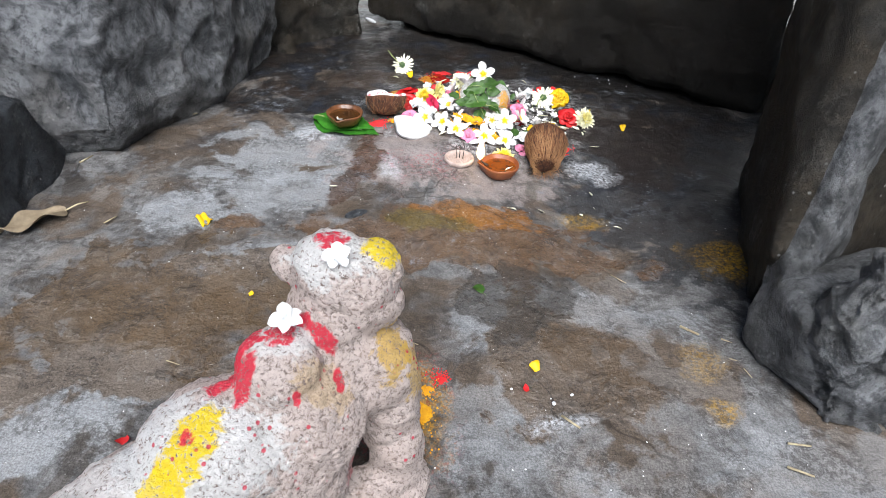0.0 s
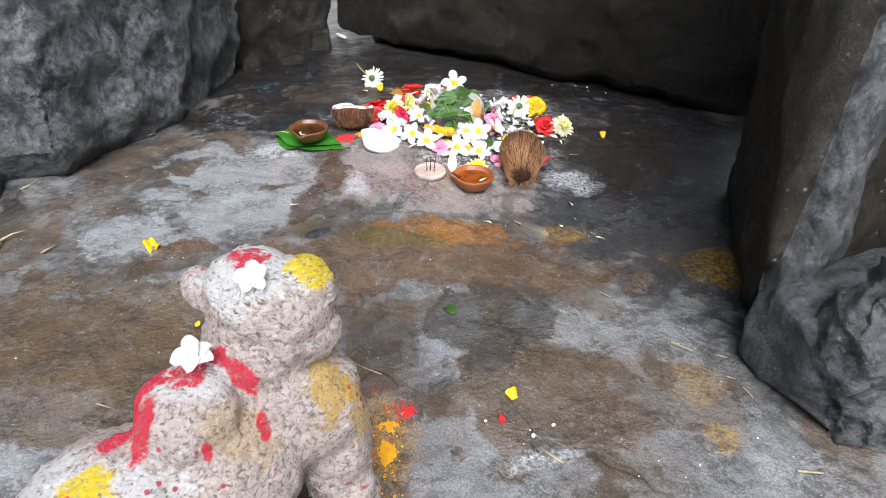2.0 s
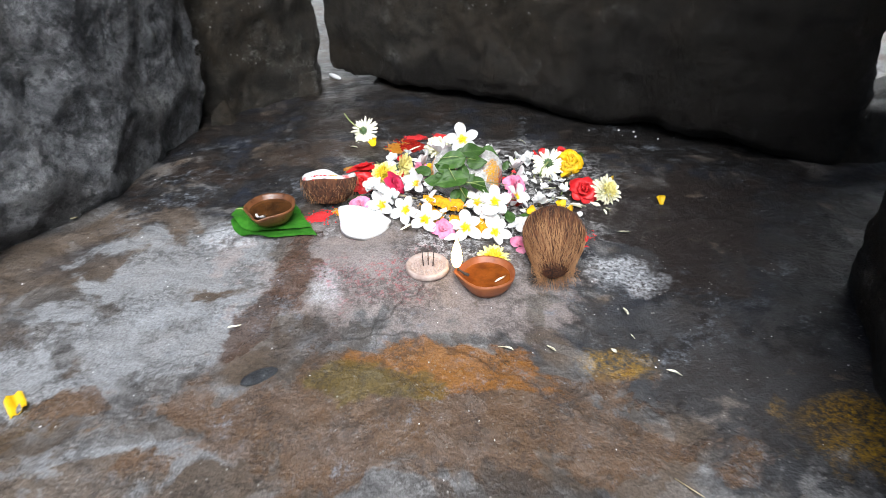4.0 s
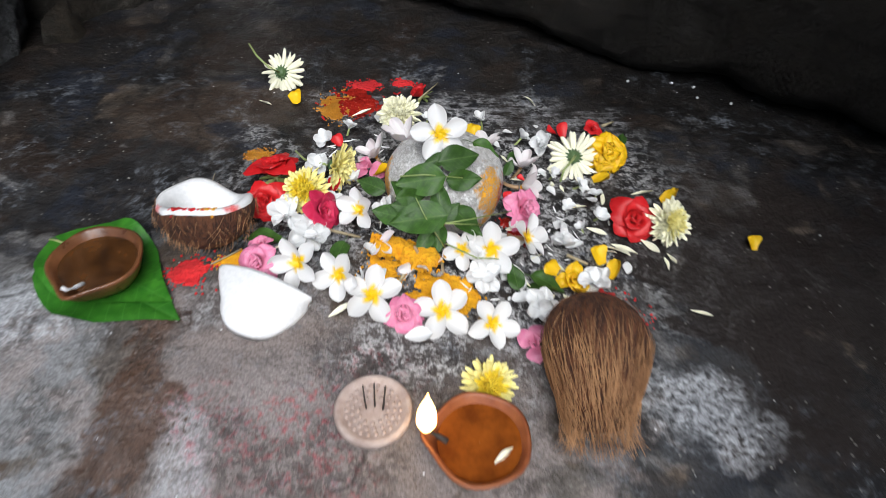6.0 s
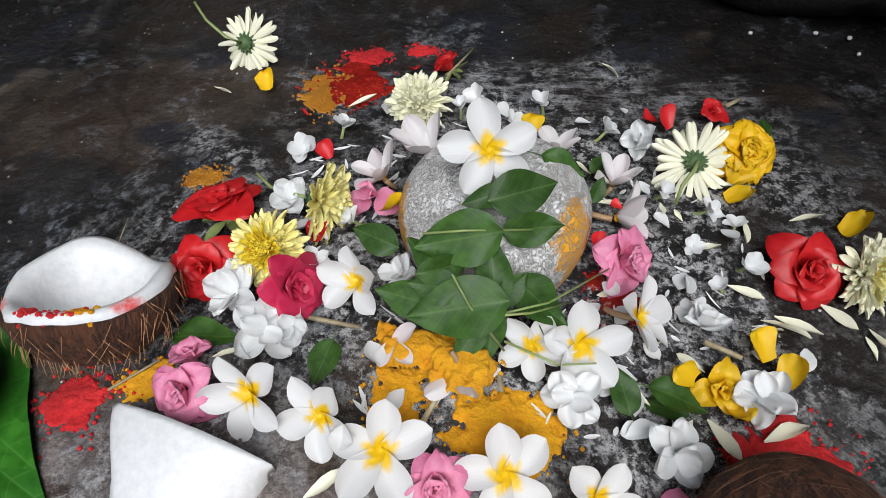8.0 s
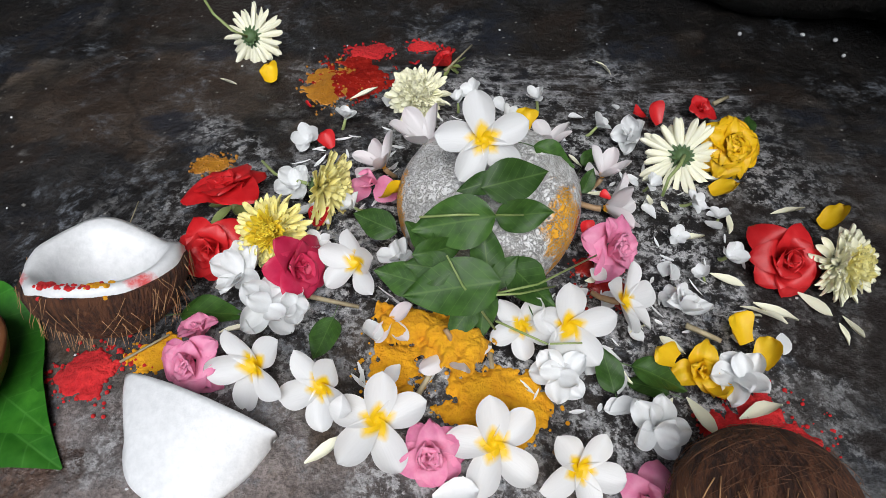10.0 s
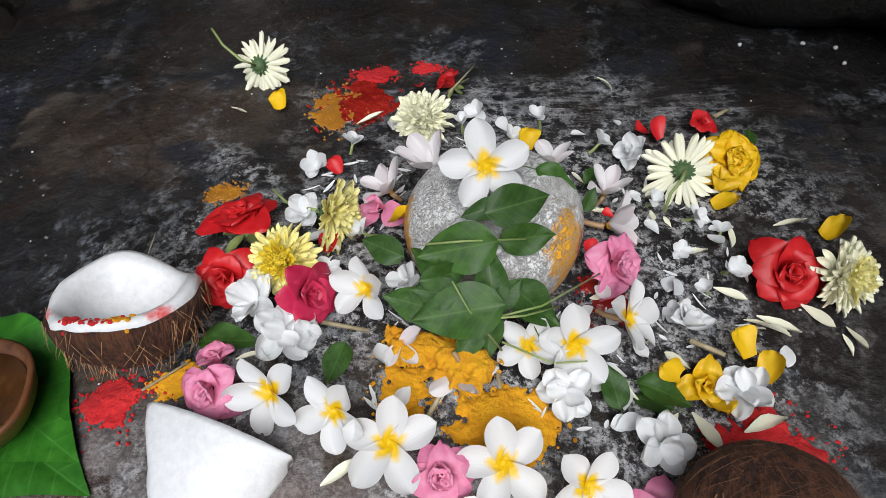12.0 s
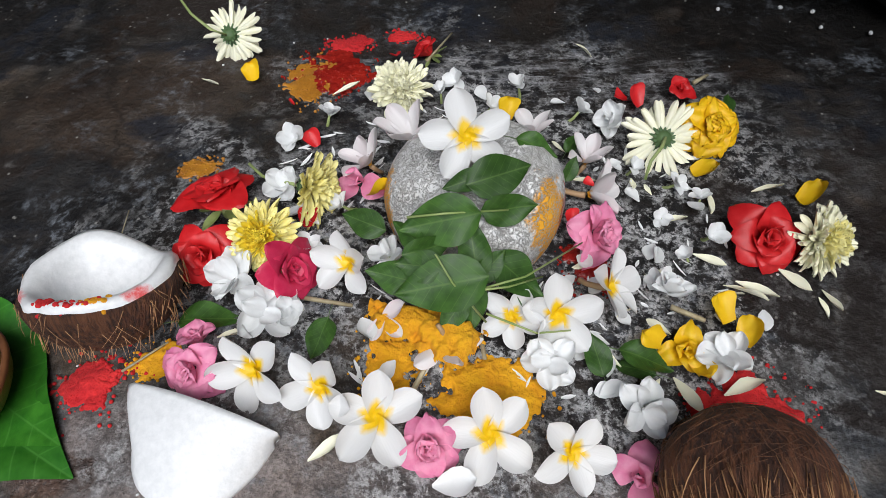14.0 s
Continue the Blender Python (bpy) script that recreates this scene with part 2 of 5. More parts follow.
    n.put(n.bsdf.inputs["Specular IOR Level"], n.math("ADD", 0.06, n.math("MULTIPLY", wet, 0.45)))
    rough = n.math("SUBTRACT", n.ramp(mid, 0.4, 0.6, 0.28, 0.5), n.math("MULTIPLY", wet, 0.2))
    b = n.bump(mid, 0.8, 0.012)
    b = n.bump(crack, -0.7, 0.004, b)
    b = n.bump(fine, 0.7, 0.0034, b)
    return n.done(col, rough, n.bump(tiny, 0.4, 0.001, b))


def statue_material():
    n = Nodes("powdered_granite")
    p = n.position()
    mid, fine = n.noise(p, 45, 8, 0.75), n.noise(p, 240, 5, 0.7, distort=0.5)
    col = n.mix(n.ramp(fine, 0.36, 0.52), (0.19, 0.14, 0.12), (0.62, 0.52, 0.48))
    col = n.mix(n.ramp(mid, 0.45, 0.65, 0, 0.4), col, (0.4, 0.29, 0.24))
    n.spot_noise = n.noise(p, 55, 6, 0.68, distort=0.5)

    def dust(col, colour, c, s, turn=0.0, a=0.95, lo=0.36, hi=0.46, ragged=0.3):
        m = n.math("MULTIPLY", n.spot(p, c, s, turn, ragged, 0.12), n.ramp(fine, lo, hi))
        return n.mix(n.math("MULTIPLY", m, a), col, colour)

    white, red, yellow, ochre = (0.72, 0.71, 0.7), (0.68, 0.012, 0.045), (0.82, 0.6, 0.01), (0.6, 0.36, 0.03)
    for colour, c, s, turn, a in (
            (white, (-0.09, 0.42, 0.335), (0.055, 0.036, 0.028), 0, 0.85), (white, (-0.18, 0.295, 0.212), (0.07, 0.05, 0.05), 0, 0.85), (white, (-0.23, 0.25, 0.19), (0.06, 0.06, 0.06), 0, 0.6), (white, (-0.125, 0.37, 0.27), (0.035, 0.02, 0.012), 0, 0.7),
            (ochre, (-0.085, 0.35, 0.235), (0.04, 0.02, 0.03), 0, 0.3), (ochre, (-0.03, 0.4, 0.225), (0.02, 0.022, 0.035), 0, 0.75), (ochre, (-0.012, 0.41, 0.19), (0.012, 0.02, 0.04), 0, 0.6),
            (yellow, (-0.184, 0.294, 0.214), (0.02, 0.034, 0.05), -25, 0.98), (yellow, (-0.2, 0.262, 0.21), (0.014, 0.02, 0.03), -30, 0.9), (yellow, (-0.036, 0.435, 0.338), (0.021, 0.026, 0.026), 0, 0.98),
            (red, (-0.127, 0.376, 0.285), (0.032, 0.016, 0.016), 0, 0.98), (red, (-0.163, 0.36, 0.25), (0.013, 0.034, 0.04), -35, 0.97), (red, (-0.15, 0.345, 0.252), (0.01, 0.022, 0.03), -15, 0.95), (red, (-0.095, 0.385, 0.262), (0.028, 0.006, 0.02), -28, 0.95),
            (red, (-0.092, 0.432, 0.35), (0.03, 0.016, 0.018), 0, 0.98), (red, (-0.105, 0.331, 0.239), (0.004, 0.006, 0.01), 0, 0.95), (red, (-0.074, 0.364, 0.227), (0.005, 0.009, 0.016), 20, 0.95), (red, (-0.05, 0.352, 0.1), (0.02, 0.02, 0.025), 0, 0.5), (red, (-0.187, 0.3, 0.216), (0.006, 0.011, 0.02), -25, 0.95)):
        col = dust(col, colour, c, s, turn, a)
    crumbs = n.math("MULTIPLY", n.ramp(n.cells(p, 85), 0.2, 0.14), n.ramp(n.noise(p, 20, 3), 0.53, 0.58))
    col = n.mix(n.math("MULTIPLY", crumbs, 0.85), col, (0.62, 0.02, 0.06))
    b = n.bump(mid, 0.6, 0.006)
    return n.done(col, 0.85, n.bump(fine, 1.0, 0.008, b))


def petal_material(name, tip, base, reach, blush=None):
    """White petal with a coloured throat that fades out along the petal."""
    n = Nodes(name)
    vec = n.coords()
    ln = n.add("ShaderNodeVectorMath", operation="LENGTH")
    n.put(ln.inputs[0], vec)
    vein = n.noise(vec, 300, 3, 0.5, (3, 0.35, 1))
    sx = n.add("ShaderNodeSeparateXYZ")
    n.put(sx.inputs[0], vec)
    far = n.math("ADD", ln.outputs["Value"], n.math("MULTIPLY", n.math("ABSOLUTE", sx.outputs[0]), 0.9))
    d = n.math("ADD", far, n.math("MULTIPLY", n.math("SUBTRACT", n.noise(vec, 160, 2), 0.5), 0.3 * reach))
    col = n.mix(n.ramp(vein, 0.3, 0.7, 0.0, 0.12), tip, tuple(c * 0.8 for c in tip))
    if blush:
        col = n.mix(n.ramp(n.noise(n.position(), 30, 2), 0.45, 0.6, 0, 0.5), col, blush)
    col = n.mix(n.ramp(d, reach * 1.1, reach * 0.75), col, base)
    n.let_through(col, 0.18)
    return n.done(col, 0.45, n.bump(vein, 0.25, 0.0006))


def leaf_material(name, dark, light, vein, length, gloss=0.35):
    n = Nodes(name)
    vec = n.coords()
    sep = n.add("ShaderNodeSeparateXYZ")
    n.put(sep.inputs[0], vec)
    ax = n.math("ABSOLUTE", sep.outputs[0])
    along = n.math("SUBTRACT", sep.outputs[1], n.math("MULTIPLY", ax, 0.9))
    w = n.math("ABSOLUTE", n.math("SUBTRACT", n.math("FRACT", n.math("MULTIPLY", along, 7.5 / length)), 0.5))
    lines = n.math("MAXIMUM", n.ramp(w, 0.05, 0.0), n.ramp(ax, 0.0008, 0.0003))
    mott = n.noise(vec, 90, 5, 0.6)
    rnd = n.add("ShaderNodeObjectInfo").outputs["Random"]
    col = n.mix(n.ramp(mott, 0.3, 0.7), dark, light)
    col = n.mix(n.ramp(rnd, 0, 1, -0.0, 0.5), col, tuple(v * 0.45 for v in dark))
    col = n.mix(n.math("MULTIPLY", lines, 0.28), col, vein)
    n.bsdf.inputs["Specular IOR Level"].default_value = 0.35
    b = n.bump(lines, -0.4, 0.0008)
    return n.done(col, n.ramp(mott, 0.3, 0.7, gloss, gloss + 0.2), n.bump(mott, 0.3, 0.0012, b))


def lingam_material():
    n = Nodes("ash_caked_stone")
    p = n.position()
    mid = n.noise(p, 30, 5, 0.6)
    lines = [n.ramp(n.math("ABSOLUTE", n.math("SUBTRACT", n.noise(p, sc, 3, 0.55, distort=2.5), 0.5)), wd, 0.0) for sc, wd in ((60, 0.035), (130, 0.05))]
    groove = n.math("MAXIMUM", lines[0], n.math("MULTIPLY", lines[1], 0.8))
    crack = n.math("SUBTRACT", 1.0, groove)
    col = n.mix(n.math("MULTIPLY", groove, 0.6), n.mix(n.ramp(n.noise(p, 200, 4), 0.4, 0.6), (0.7, 0.69, 0.67), (0.86, 0.855, 0.85)), (0.22, 0.2, 0.175))
    col = n.mix(n.ramp(mid, 0.5, 0.66, 0, 0.22), col, (0.42, 0.37, 0.31))
    n.spot_noise = n.noise(p, 50, 6, 0.7)
    for c, s, colour, a in (((0.066, 1.45, 0.04), (0.012, 0.05, 0.05), (0.9, 0.42, 0.012), 0.9), ((0.192, 1.405, 0.055), (0.022, 0.026, 0.045), (0.88, 0.4, 0.008), 0.98), ((0.206, 1.425, 0.03), (0.012, 0.02, 0.03), (0.5, 0.02, 0.02), 0.9), ((0.1, 1.41, 0.09), (0.02, 0.01, 0.01), (0.6, 0.3, 0.03), 0.6)):
        m = n.math("MULTIPLY", n.spot(p, c, s, 0, 0.35, 0.15), n.ramp(crack, 0.3, 0.45))
        col = n.mix(n.math("MULTIPLY", m, a), col, colour)
    b = n.bump(crack, 0.8, 0.003)
    return n.done(col, 0.75, n.bump(mid, 0.3, 0.004, b))


def flesh_material():
    n = Nodes("coconut_flesh")
    p = n.position()
    fine = n.noise(p, 220, 5, 0.6)
    col = n.mix(n.ramp(fine, 0.3, 0.7), (0.66, 0.67, 0.675), (0.78, 0.785, 0.79))
    n.spot_noise = n.noise(p, 90, 5, 0.7)
    for c, s in (((-0.125, 1.383, 0.09), (0.008, 0.01, 0.02)), ((-0.146, 1.352, 0.07), (0.008, 0.009, 0.02)), ((-0.066, 1.35, 0.07), (0.009, 0.006, 0.02)), ((-0.085, 1.38, 0.08), (0.008, 0.005, 0.02))):
        col = n.mix(n.math("MULTIPLY", n.spot(p, c, s, 0, 0.3, 0.3), 0.9), col, (0.7, 0.03, 0.03))
    return n.done(col, 0.4, n.bump(fine, 0.3, 0.0015))


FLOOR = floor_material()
BOULDER = rock_material("grey_boulder", (0.07, 0.075, 0.083), (0.37, 0.38, 0.4), (0.2, 0.19, 0.18))
DARK_ROCK = rock_material("dark_basalt", (0.03, 0.034, 0.04), (0.13, 0.145, 0.165), (0.05, 0.048, 0.045), 0.3)
BROWN_ROCK = rock_material("brown_rock", (0.03, 0.027, 0.023), (0.1, 0.088, 0.072), (0.07, 0.054, 0.036), 0.8)
# the brown rock again, with shade painted on its right end and foot
SHADED_ROCK = rock_material("shaded_brown_rock", (0.03, 0.027, 0.023), (0.1, 0.088, 0.072), (0.07, 0.054, 0.036), 0.8, (((0.7, 1.6, 0.1), (0.5, 0.4, 0.22)), ((0.15, 1.98, 0.04), (0.4, 0.2, 0.07))))
SLATE = rock_material("slate_grey_rock", (0.095, 0.1, 0.107), (0.4, 0.41, 0.43), (0.22, 0.212, 0.205), 0.35)
STATUE = statue_material()
LINGAM = lingam_material()
FLESH = flesh_material()
WHITE_YELLOW = petal_material("frangipani_petal", (0.74, 0.74, 0.735), (0.82, 0.54, 0.006), 0.0145)
WHITE_PINK = petal_material("aged_frangipani_petal", (0.74, 0.71, 0.71), (0.75, 0.42, 0.03), 0.008, (0.72, 0.6, 0.62))
WHITE = simple("white_petal", (0.76, 0.775, 0.775), (0.86, 0.865, 0.86), 120, 0.45, 0.25, 0.001, 0.2)
CREAM = simple("cream_floret", (0.93, 0.91, 0.66), (0.95, 0.94, 0.8), 90, 0.5, 0.3, 0.001, 0.12)
LEMON = simple("lemon_floret", (0.92, 0.82, 0.26), (0.93, 0.89, 0.5), 90, 0.5, 0.3, 0.001, 0.12)
GOLD_FLORET = simple("gold_floret", (0.9, 0.68, 0.03), (0.92, 0.78, 0.1), 90, 0.5, 0.3, 0.001, 0.12)
YELLOW = simple("yellow_petal", (0.86, 0.49, 0.006), (0.93, 0.64, 0.015), 90, 0.5, 0.35, 0.0012, 0.2)
RED = simple("red_rose_petal", (0.6, 0.01, 0.014), (0.8, 0.04, 0.045), 70, 0.45, 0.35, 0.0012, 0.2)
MAGENTA = simple("crimson_rose_petal", (0.56, 0.015, 0.07), (0.76, 0.06, 0.15), 70, 0.45, 0.35, 0.0012, 0.2)
PINK = simple("pink_rose_petal", (0.78, 0.2, 0.38), (0.88, 0.42, 0.56), 70, 0.5, 0.35, 0.0012, 0.2)
GREEN = leaf_material("bilva_leaf", (0.018, 0.055, 0.008), (0.055, 0.135, 0.02), (0.13, 0.22, 0.05), 0.055, 0.42)
BETEL = leaf_material("betel_leaf", (0.02, 0.12, 0.012), (0.05, 0.22, 0.02), (0.1, 0.3, 0.06), 0.15, 0.28)
STEM = simple("green_stem", (0.16, 0.24, 0.06), (0.34, 0.4, 0.16), 90, 0.5)
CALYX = simple("calyx_green", (0.04, 0.09, 0.03), (0.1, 0.17, 0.06), 120, 0.6)
TUBE = simple("brown_flower_tube", (0.2, 0.11, 0.05), (0.4, 0.26, 0.14), 120, 0.5)
HUSK = simple("coconut_husk", (0.05, 0.017, 0.008), (0.18, 0.066, 0.027), 150, 0.85, 1.0, 0.01, 0, (3, 3, 0.5), (0.42, 0.58))
FIBRE = simple("coconut_fibre", (0.2, 0.09, 0.038), (0.5, 0.27, 0.125), 60, 0.7)
DARK_FIBRE = simple("dark_coconut_hair", (0.09, 0.034, 0.014), (0.24, 0.1, 0.04), 60, 0.7)
CLAY = simple("fired_clay", (0.19, 0.05, 0.018), (0.33, 0.105, 0.035), 80, 0.45, 0.4, 0.002)
OLD_CLAY = simple("oil_dark_clay", (0.075, 0.03, 0.014), (0.19, 0.075, 0.03), 70, 0.3, 0.4, 0.002)
CHALK = simple("ash_white_clay", (0.3, 0.22, 0.19), (0.5, 0.41, 0.37), 120, 0.8, 0.6, 0.002)
KUMKUM = simple("vermilion_powder", (0.5, 0.006, 0.012), (0.72, 0.03, 0.03), 260, 0.95, 1.0, 0.003)
WET_KUMKUM = simple("wet_vermilion", (0.16, 0.006, 0.005), (0.36, 0.02, 0.012), 160, 0.25, 0.6, 0.002)
TURMERIC = simple("turmeric_powder", (0.74, 0.3, 0.004), (0.88, 0.45, 0.01), 260, 0.95, 1.0, 0.003)
RUST = simple("wet_turmeric", (0.3, 0.11, 0.012), (0.46, 0.2, 0.02), 160, 0.4, 0.6, 0.002)
TWIG = simple("dry_stalk", (0.2, 0.15, 0.08), (0.48, 0.42, 0.27), 120, 0.7)
CHAR = simple("charred_stick", (0.015, 0.013, 0.012), (0.06, 0.05, 0.045), 120, 0.8)
DRY_LEAF = simple("dry_leaf", (0.12, 0.085, 0.05), (0.34, 0.27, 0.18), 45, 0.7, 0.6, 0.003)
PLASTIC = simple("white_scrap", (0.55, 0.56, 0.57), (0.72, 0.73, 0.74), 60, 0.5)
oil = Nodes("lamp_oil")
oil.bsdf.inputs["Coat Weight"].default_value = 1.0
OIL = oil.done(oil.mix(oil.ramp(oil.noise(oil.position(), 40, 4), 0.35, 0.65), (0.12, 0.03, 0.006), (0.24, 0.065, 0.01)), 0.06)
old = Nodes("old_lamp_oil")
old.bsdf.inputs["Coat Weight"].default_value = 1.0
OLD_OIL = old.done(old.mix(old.ramp(old.noise(old.position(), 40, 4), 0.35, 0.65), (0.03, 0.012, 0.004), (0.09, 0.035, 0.01)), 0.05)
flame = Nodes("flame")
FLAME = flame.done((1.0, 0.6, 0.2), 0.5, Emission_Color=(1.0, 0.6, 0.2), Emission_Strength=7.0)
# emission gives the far sheet the brightness of the outdoors
outdoor_glow = Nodes("glowing_distance")
DISTANCE = outdoor_glow.done(outdoor_glow.mix(outdoor_glow.noise(outdoor_glow.position(), 2, 3), (0.7, 0.72, 0.72), (0.85, 0.86, 0.85)), 1.0, Emission_Color=(0.92, 0.96, 1.0), Emission_Strength=1.2)


# ---- mesh tools --------------------------------------------------------
def mesh(name, verts, faces, material, smooth=True):
    me = bpy.data.meshes.new(name)
    me.from_pydata([tuple(v) for v in verts], [], faces)
    me.materials.append(material)
    if smooth:
        me.polygons.foreach_set("use_smooth", [True] * len(me.polygons))
    me.update()
    return me


def part(name, me, parent, m=None, label="", kind=""):
    ob = new(name, me)
    ob.parent = parent
    if m is not None:
        ob.matrix_basis = m
    return tagged(ob, label, kind=kind)


def grid(nu, nv, place):
    """Verts and faces of a sheet; place(s, t) with s along and t across, both from 0 to 1."""
    verts = [place(i / nu, j / nv) for i in range(nu + 1) for j in range(nv + 1)]
    w = nv + 1
    return verts, [(i * w + j, i * w + j + 1, (i + 1) * w + j + 1, (i + 1) * w + j) for i in range(nu) for j in range(nv)]


def lathe(profile, sides=40, bend=None):
    """A body of revolution about z; bend(x, y, z, angle, k) may move each point."""
    verts, n = [], len(profile)
    for k, (r, z) in enumerate(profile):
        for a in range(sides):
            an = 2 * math.pi * a / sides
            v = (r * math.cos(an), r * math.sin(an), z)
            verts.append(bend(*v, an, k) if bend else v)
    faces = [(k * sides + a, k * sides + (a + 1) % sides, (k + 1) * sides + (a + 1) % sides, (k + 1) * sides + a) for k in range(n - 1) for a in range(sides)]
    return verts, faces


def tube(points, r0, r1, sides=6):
    pts = [Vector(p) for p in points]
    verts, faces = [], []
    for i, p in enumerate(pts):
        d = (pts[min(i + 1, len(pts) - 1)] - pts[max(i - 1, 0)]).normalized()
        u = d.orthogonal().normalized()
        w = d.cross(u)
        r = r0 + (r1 - r0) * i / (len(pts) - 1)
        verts += [p + r * (u * math.cos(2 * math.pi * k / sides) + w * math.sin(2 * math.pi * k / sides)) for k in range(sides)]
    for i in range(len(pts) - 1):
        faces += [(i * sides + k, i * sides + (k + 1) % sides, (i + 1) * sides + (k + 1) % sides, (i + 1) * sides + k) for k in range(sides)]
    faces += [tuple(range(sides))[::-1], tuple(range((len(pts) - 1) * sides, len(pts) * sides))]
    return verts, faces


def joined(pieces):
    verts, faces = [], []
    for v, f in pieces:
        o = len(verts)
        verts += v
        faces += [tuple(i + o for i in q) for q in f]
    return verts, faces


def moved(piece, m):
    return [m @ Vector(v) for v in piece[0]], piece[1]


def facing(x, y, z, n=(0, 0, 1), spin=0.0, size=1.0):
    """A pose at x, y, z whose z axis looks along n."""
    q = Vector((0, 0, 1)).rotation_difference(Vector(n).normalized()).to_matrix().to_4x4()
    return Matrix.Translation((x, y, z)) @ q @ pose(0, 0, 0, 0, 0, spin) @ Matrix.Scale(size, 4)


def holder(name, m, label, category, group=""):
    ob = new(name)
    ob.empty_display_size = 0.02
    ob.matrix_basis = m
    return tagged(ob, label, category, group)


def ground_z(x, y):
    return (0.026 * math.exp(-((x + 0.02) ** 2 / 0.16 ** 2 + (y - 1.36) ** 2 / 0.28 ** 2)) - 0.02 * math.exp(-((x - 0.33) ** 2 / 0.2 ** 2 + (y - 1.05) ** 2 / 0.2 ** 2)))


def relief(x, y):
    v = Vector((x, y, 0))
    calm = 1 - 0.75 * math.exp(-((x - 0.1) ** 2 + (y - 1.38) ** 2) / 0.3 ** 2)
    return calm * (0.007 * noise.noise(v * 4) + 0.005 * noise.noise(v * 11 + Vector((3, 1, 0)))) + 0.0016 * noise.noise(v * 45)


# ---- ground and rocks --------------------------------------------------
def axis(lo, hi, step, far):
    mid = list(np.arange(lo, hi, step))
    outer = [0.03, 0.08, 0.2, 0.5, 1.2, 3.0, 8.0, 20.0, far]
    return [lo - o for o in reversed(outer)] + mid + [hi + o for o in outer]


xs, ys = axis(-0.95, 0.95, 0.0075, 60), axis(-0.3, 2.3, 0.0075, 60)
gv = [(x, y, ground_z(x, y) + relief(x, y)) for y in ys for x in xs]
gf = [(j * len(xs) + i, j * len(xs) + i + 1, (j + 1) * len(xs) + i + 1, (j + 1) * len(xs) + i) for j in range(len(ys) - 1) for i in range(len(xs) - 1)]
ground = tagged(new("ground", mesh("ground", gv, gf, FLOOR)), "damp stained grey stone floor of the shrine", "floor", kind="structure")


def rock(name, corners, material, label, voxel=0.014, rough=0.03, chip=0.02, seed=0, smooth=3, crag=0.55, kind="structure"):
    """A boulder: the hull of a few corners, rounded off and broken up by relief at three scales."""
    bm = bmesh.new()
    for c in corners:
        bm.verts.new(c)
    bmesh.ops.convex_hull(bm, input=bm.verts)
    bmesh.ops.recalc_face_normals(bm, faces=bm.faces)
    me = bpy.data.meshes.new(name)
    bm.to_mesh(me)
    bm.free()
    me.materials.append(material)
    ob = tagged(new(name, me), label, "rock", kind=kind)
    r = ob.modifiers.new("remesh", "REMESH")
    r.mode, r.voxel_size, r.use_smooth_shade = "VOXEL", voxel, True
    s = ob.modifiers.new("smooth", "SMOOTH")
    s.factor, s.iterations = 0.5, smooth
    for i, (kind_, size, strength) in enumerate((("CLOUDS", 0.25, rough * 2.0), ("VORONOI", 0.13, chip * 1.7), ("CLOUDS", 0.07, rough * crag), ("CLOUDS", 0.02, rough * 0.4))):
        tex = bpy.data.textures.new(f"{name}_{i}", kind_)
        tex.noise_scale = size
        if kind_ == "CLOUDS":
            tex.noise_depth = 4
        if i == 2:
            tex.noise_type = "HARD_NOISE"
        d = ob.modifiers.new("relief", "DISPLACE")
        d.texture, d.strength, d.mid_level, d.texture_coords = tex, strength, 0.5, "GLOBAL"
    return ob


rock("boulder_left", [(-0.66, 1.19, -0.03), (-0.98, 1.12, 0.09), (-0.54, 1.46, -0.04), (-0.47, 1.75, -0.04), (-0.53, 1.84, -0.04), (-0.64, 1.12, 0.07), (-0.5, 1.44, 0.1), (-0.44, 1.8, 0.14),
     (-0.78, 1.3, 0.8), (-0.55, 1.55, 0.95), (-0.45, 1.9, 0.95), (-1.6, 1.1, -0.03), (-0.95, 1.5, 1.5), (-1.6, 1.5, 1.5), (-1.6, 2.3, -0.03), (-1.6, 2.3, 1.6), (-0.6, 2.1, 1.6), (-0.62, 1.5, 1.6)], BOULDER, "large grey weathered boulder with pale mineral patches", rough=0.02, chip=0.02, voxel=0.007, smooth=0)
rock("boulder_near_left", [(-0.72, 0.72, -0.04), (-0.74, 1.06, -0.04), (-0.76, 1.14, 0.02), (-0.745, 1.06, 0.165), (-0.735, 0.9, 0.185), (-0.73, 0.62, 0.19), (-1.1, 1.05, 0.2), (-1.2, 0.6, 0.24), (-1.2, 1.1, -0.04), (-1.2, 0.6, -0.04), (-0.8, 0.6, -0.04)],
     DARK_ROCK, "dark blue-grey squared rock lying before the boulder", rough=0.012, chip=0.01, voxel=0.008, smooth=0)
rock("boulder_back_left", [(-0.42, 1.86, -0.03), (-0.28, 2.0, -0.03), (-0.25, 2.12, 0.0), (-0.44, 1.85, 0.3), (-0.212, 2.08, 0.14), (-0.212, 2.1, 0.5), (-0.42, 1.9, 0.95), (-0.23, 2.12, 1.6), (-0.5, 2.6, -0.03), (-0.4, 2.6, 1.6), (-0.7, 1.95, 1.6), (-0.7, 1.95, -0.03)],
     BROWN_ROCK, "brown-grey boulder in the back corner", rough=0.03, chip=0.02)
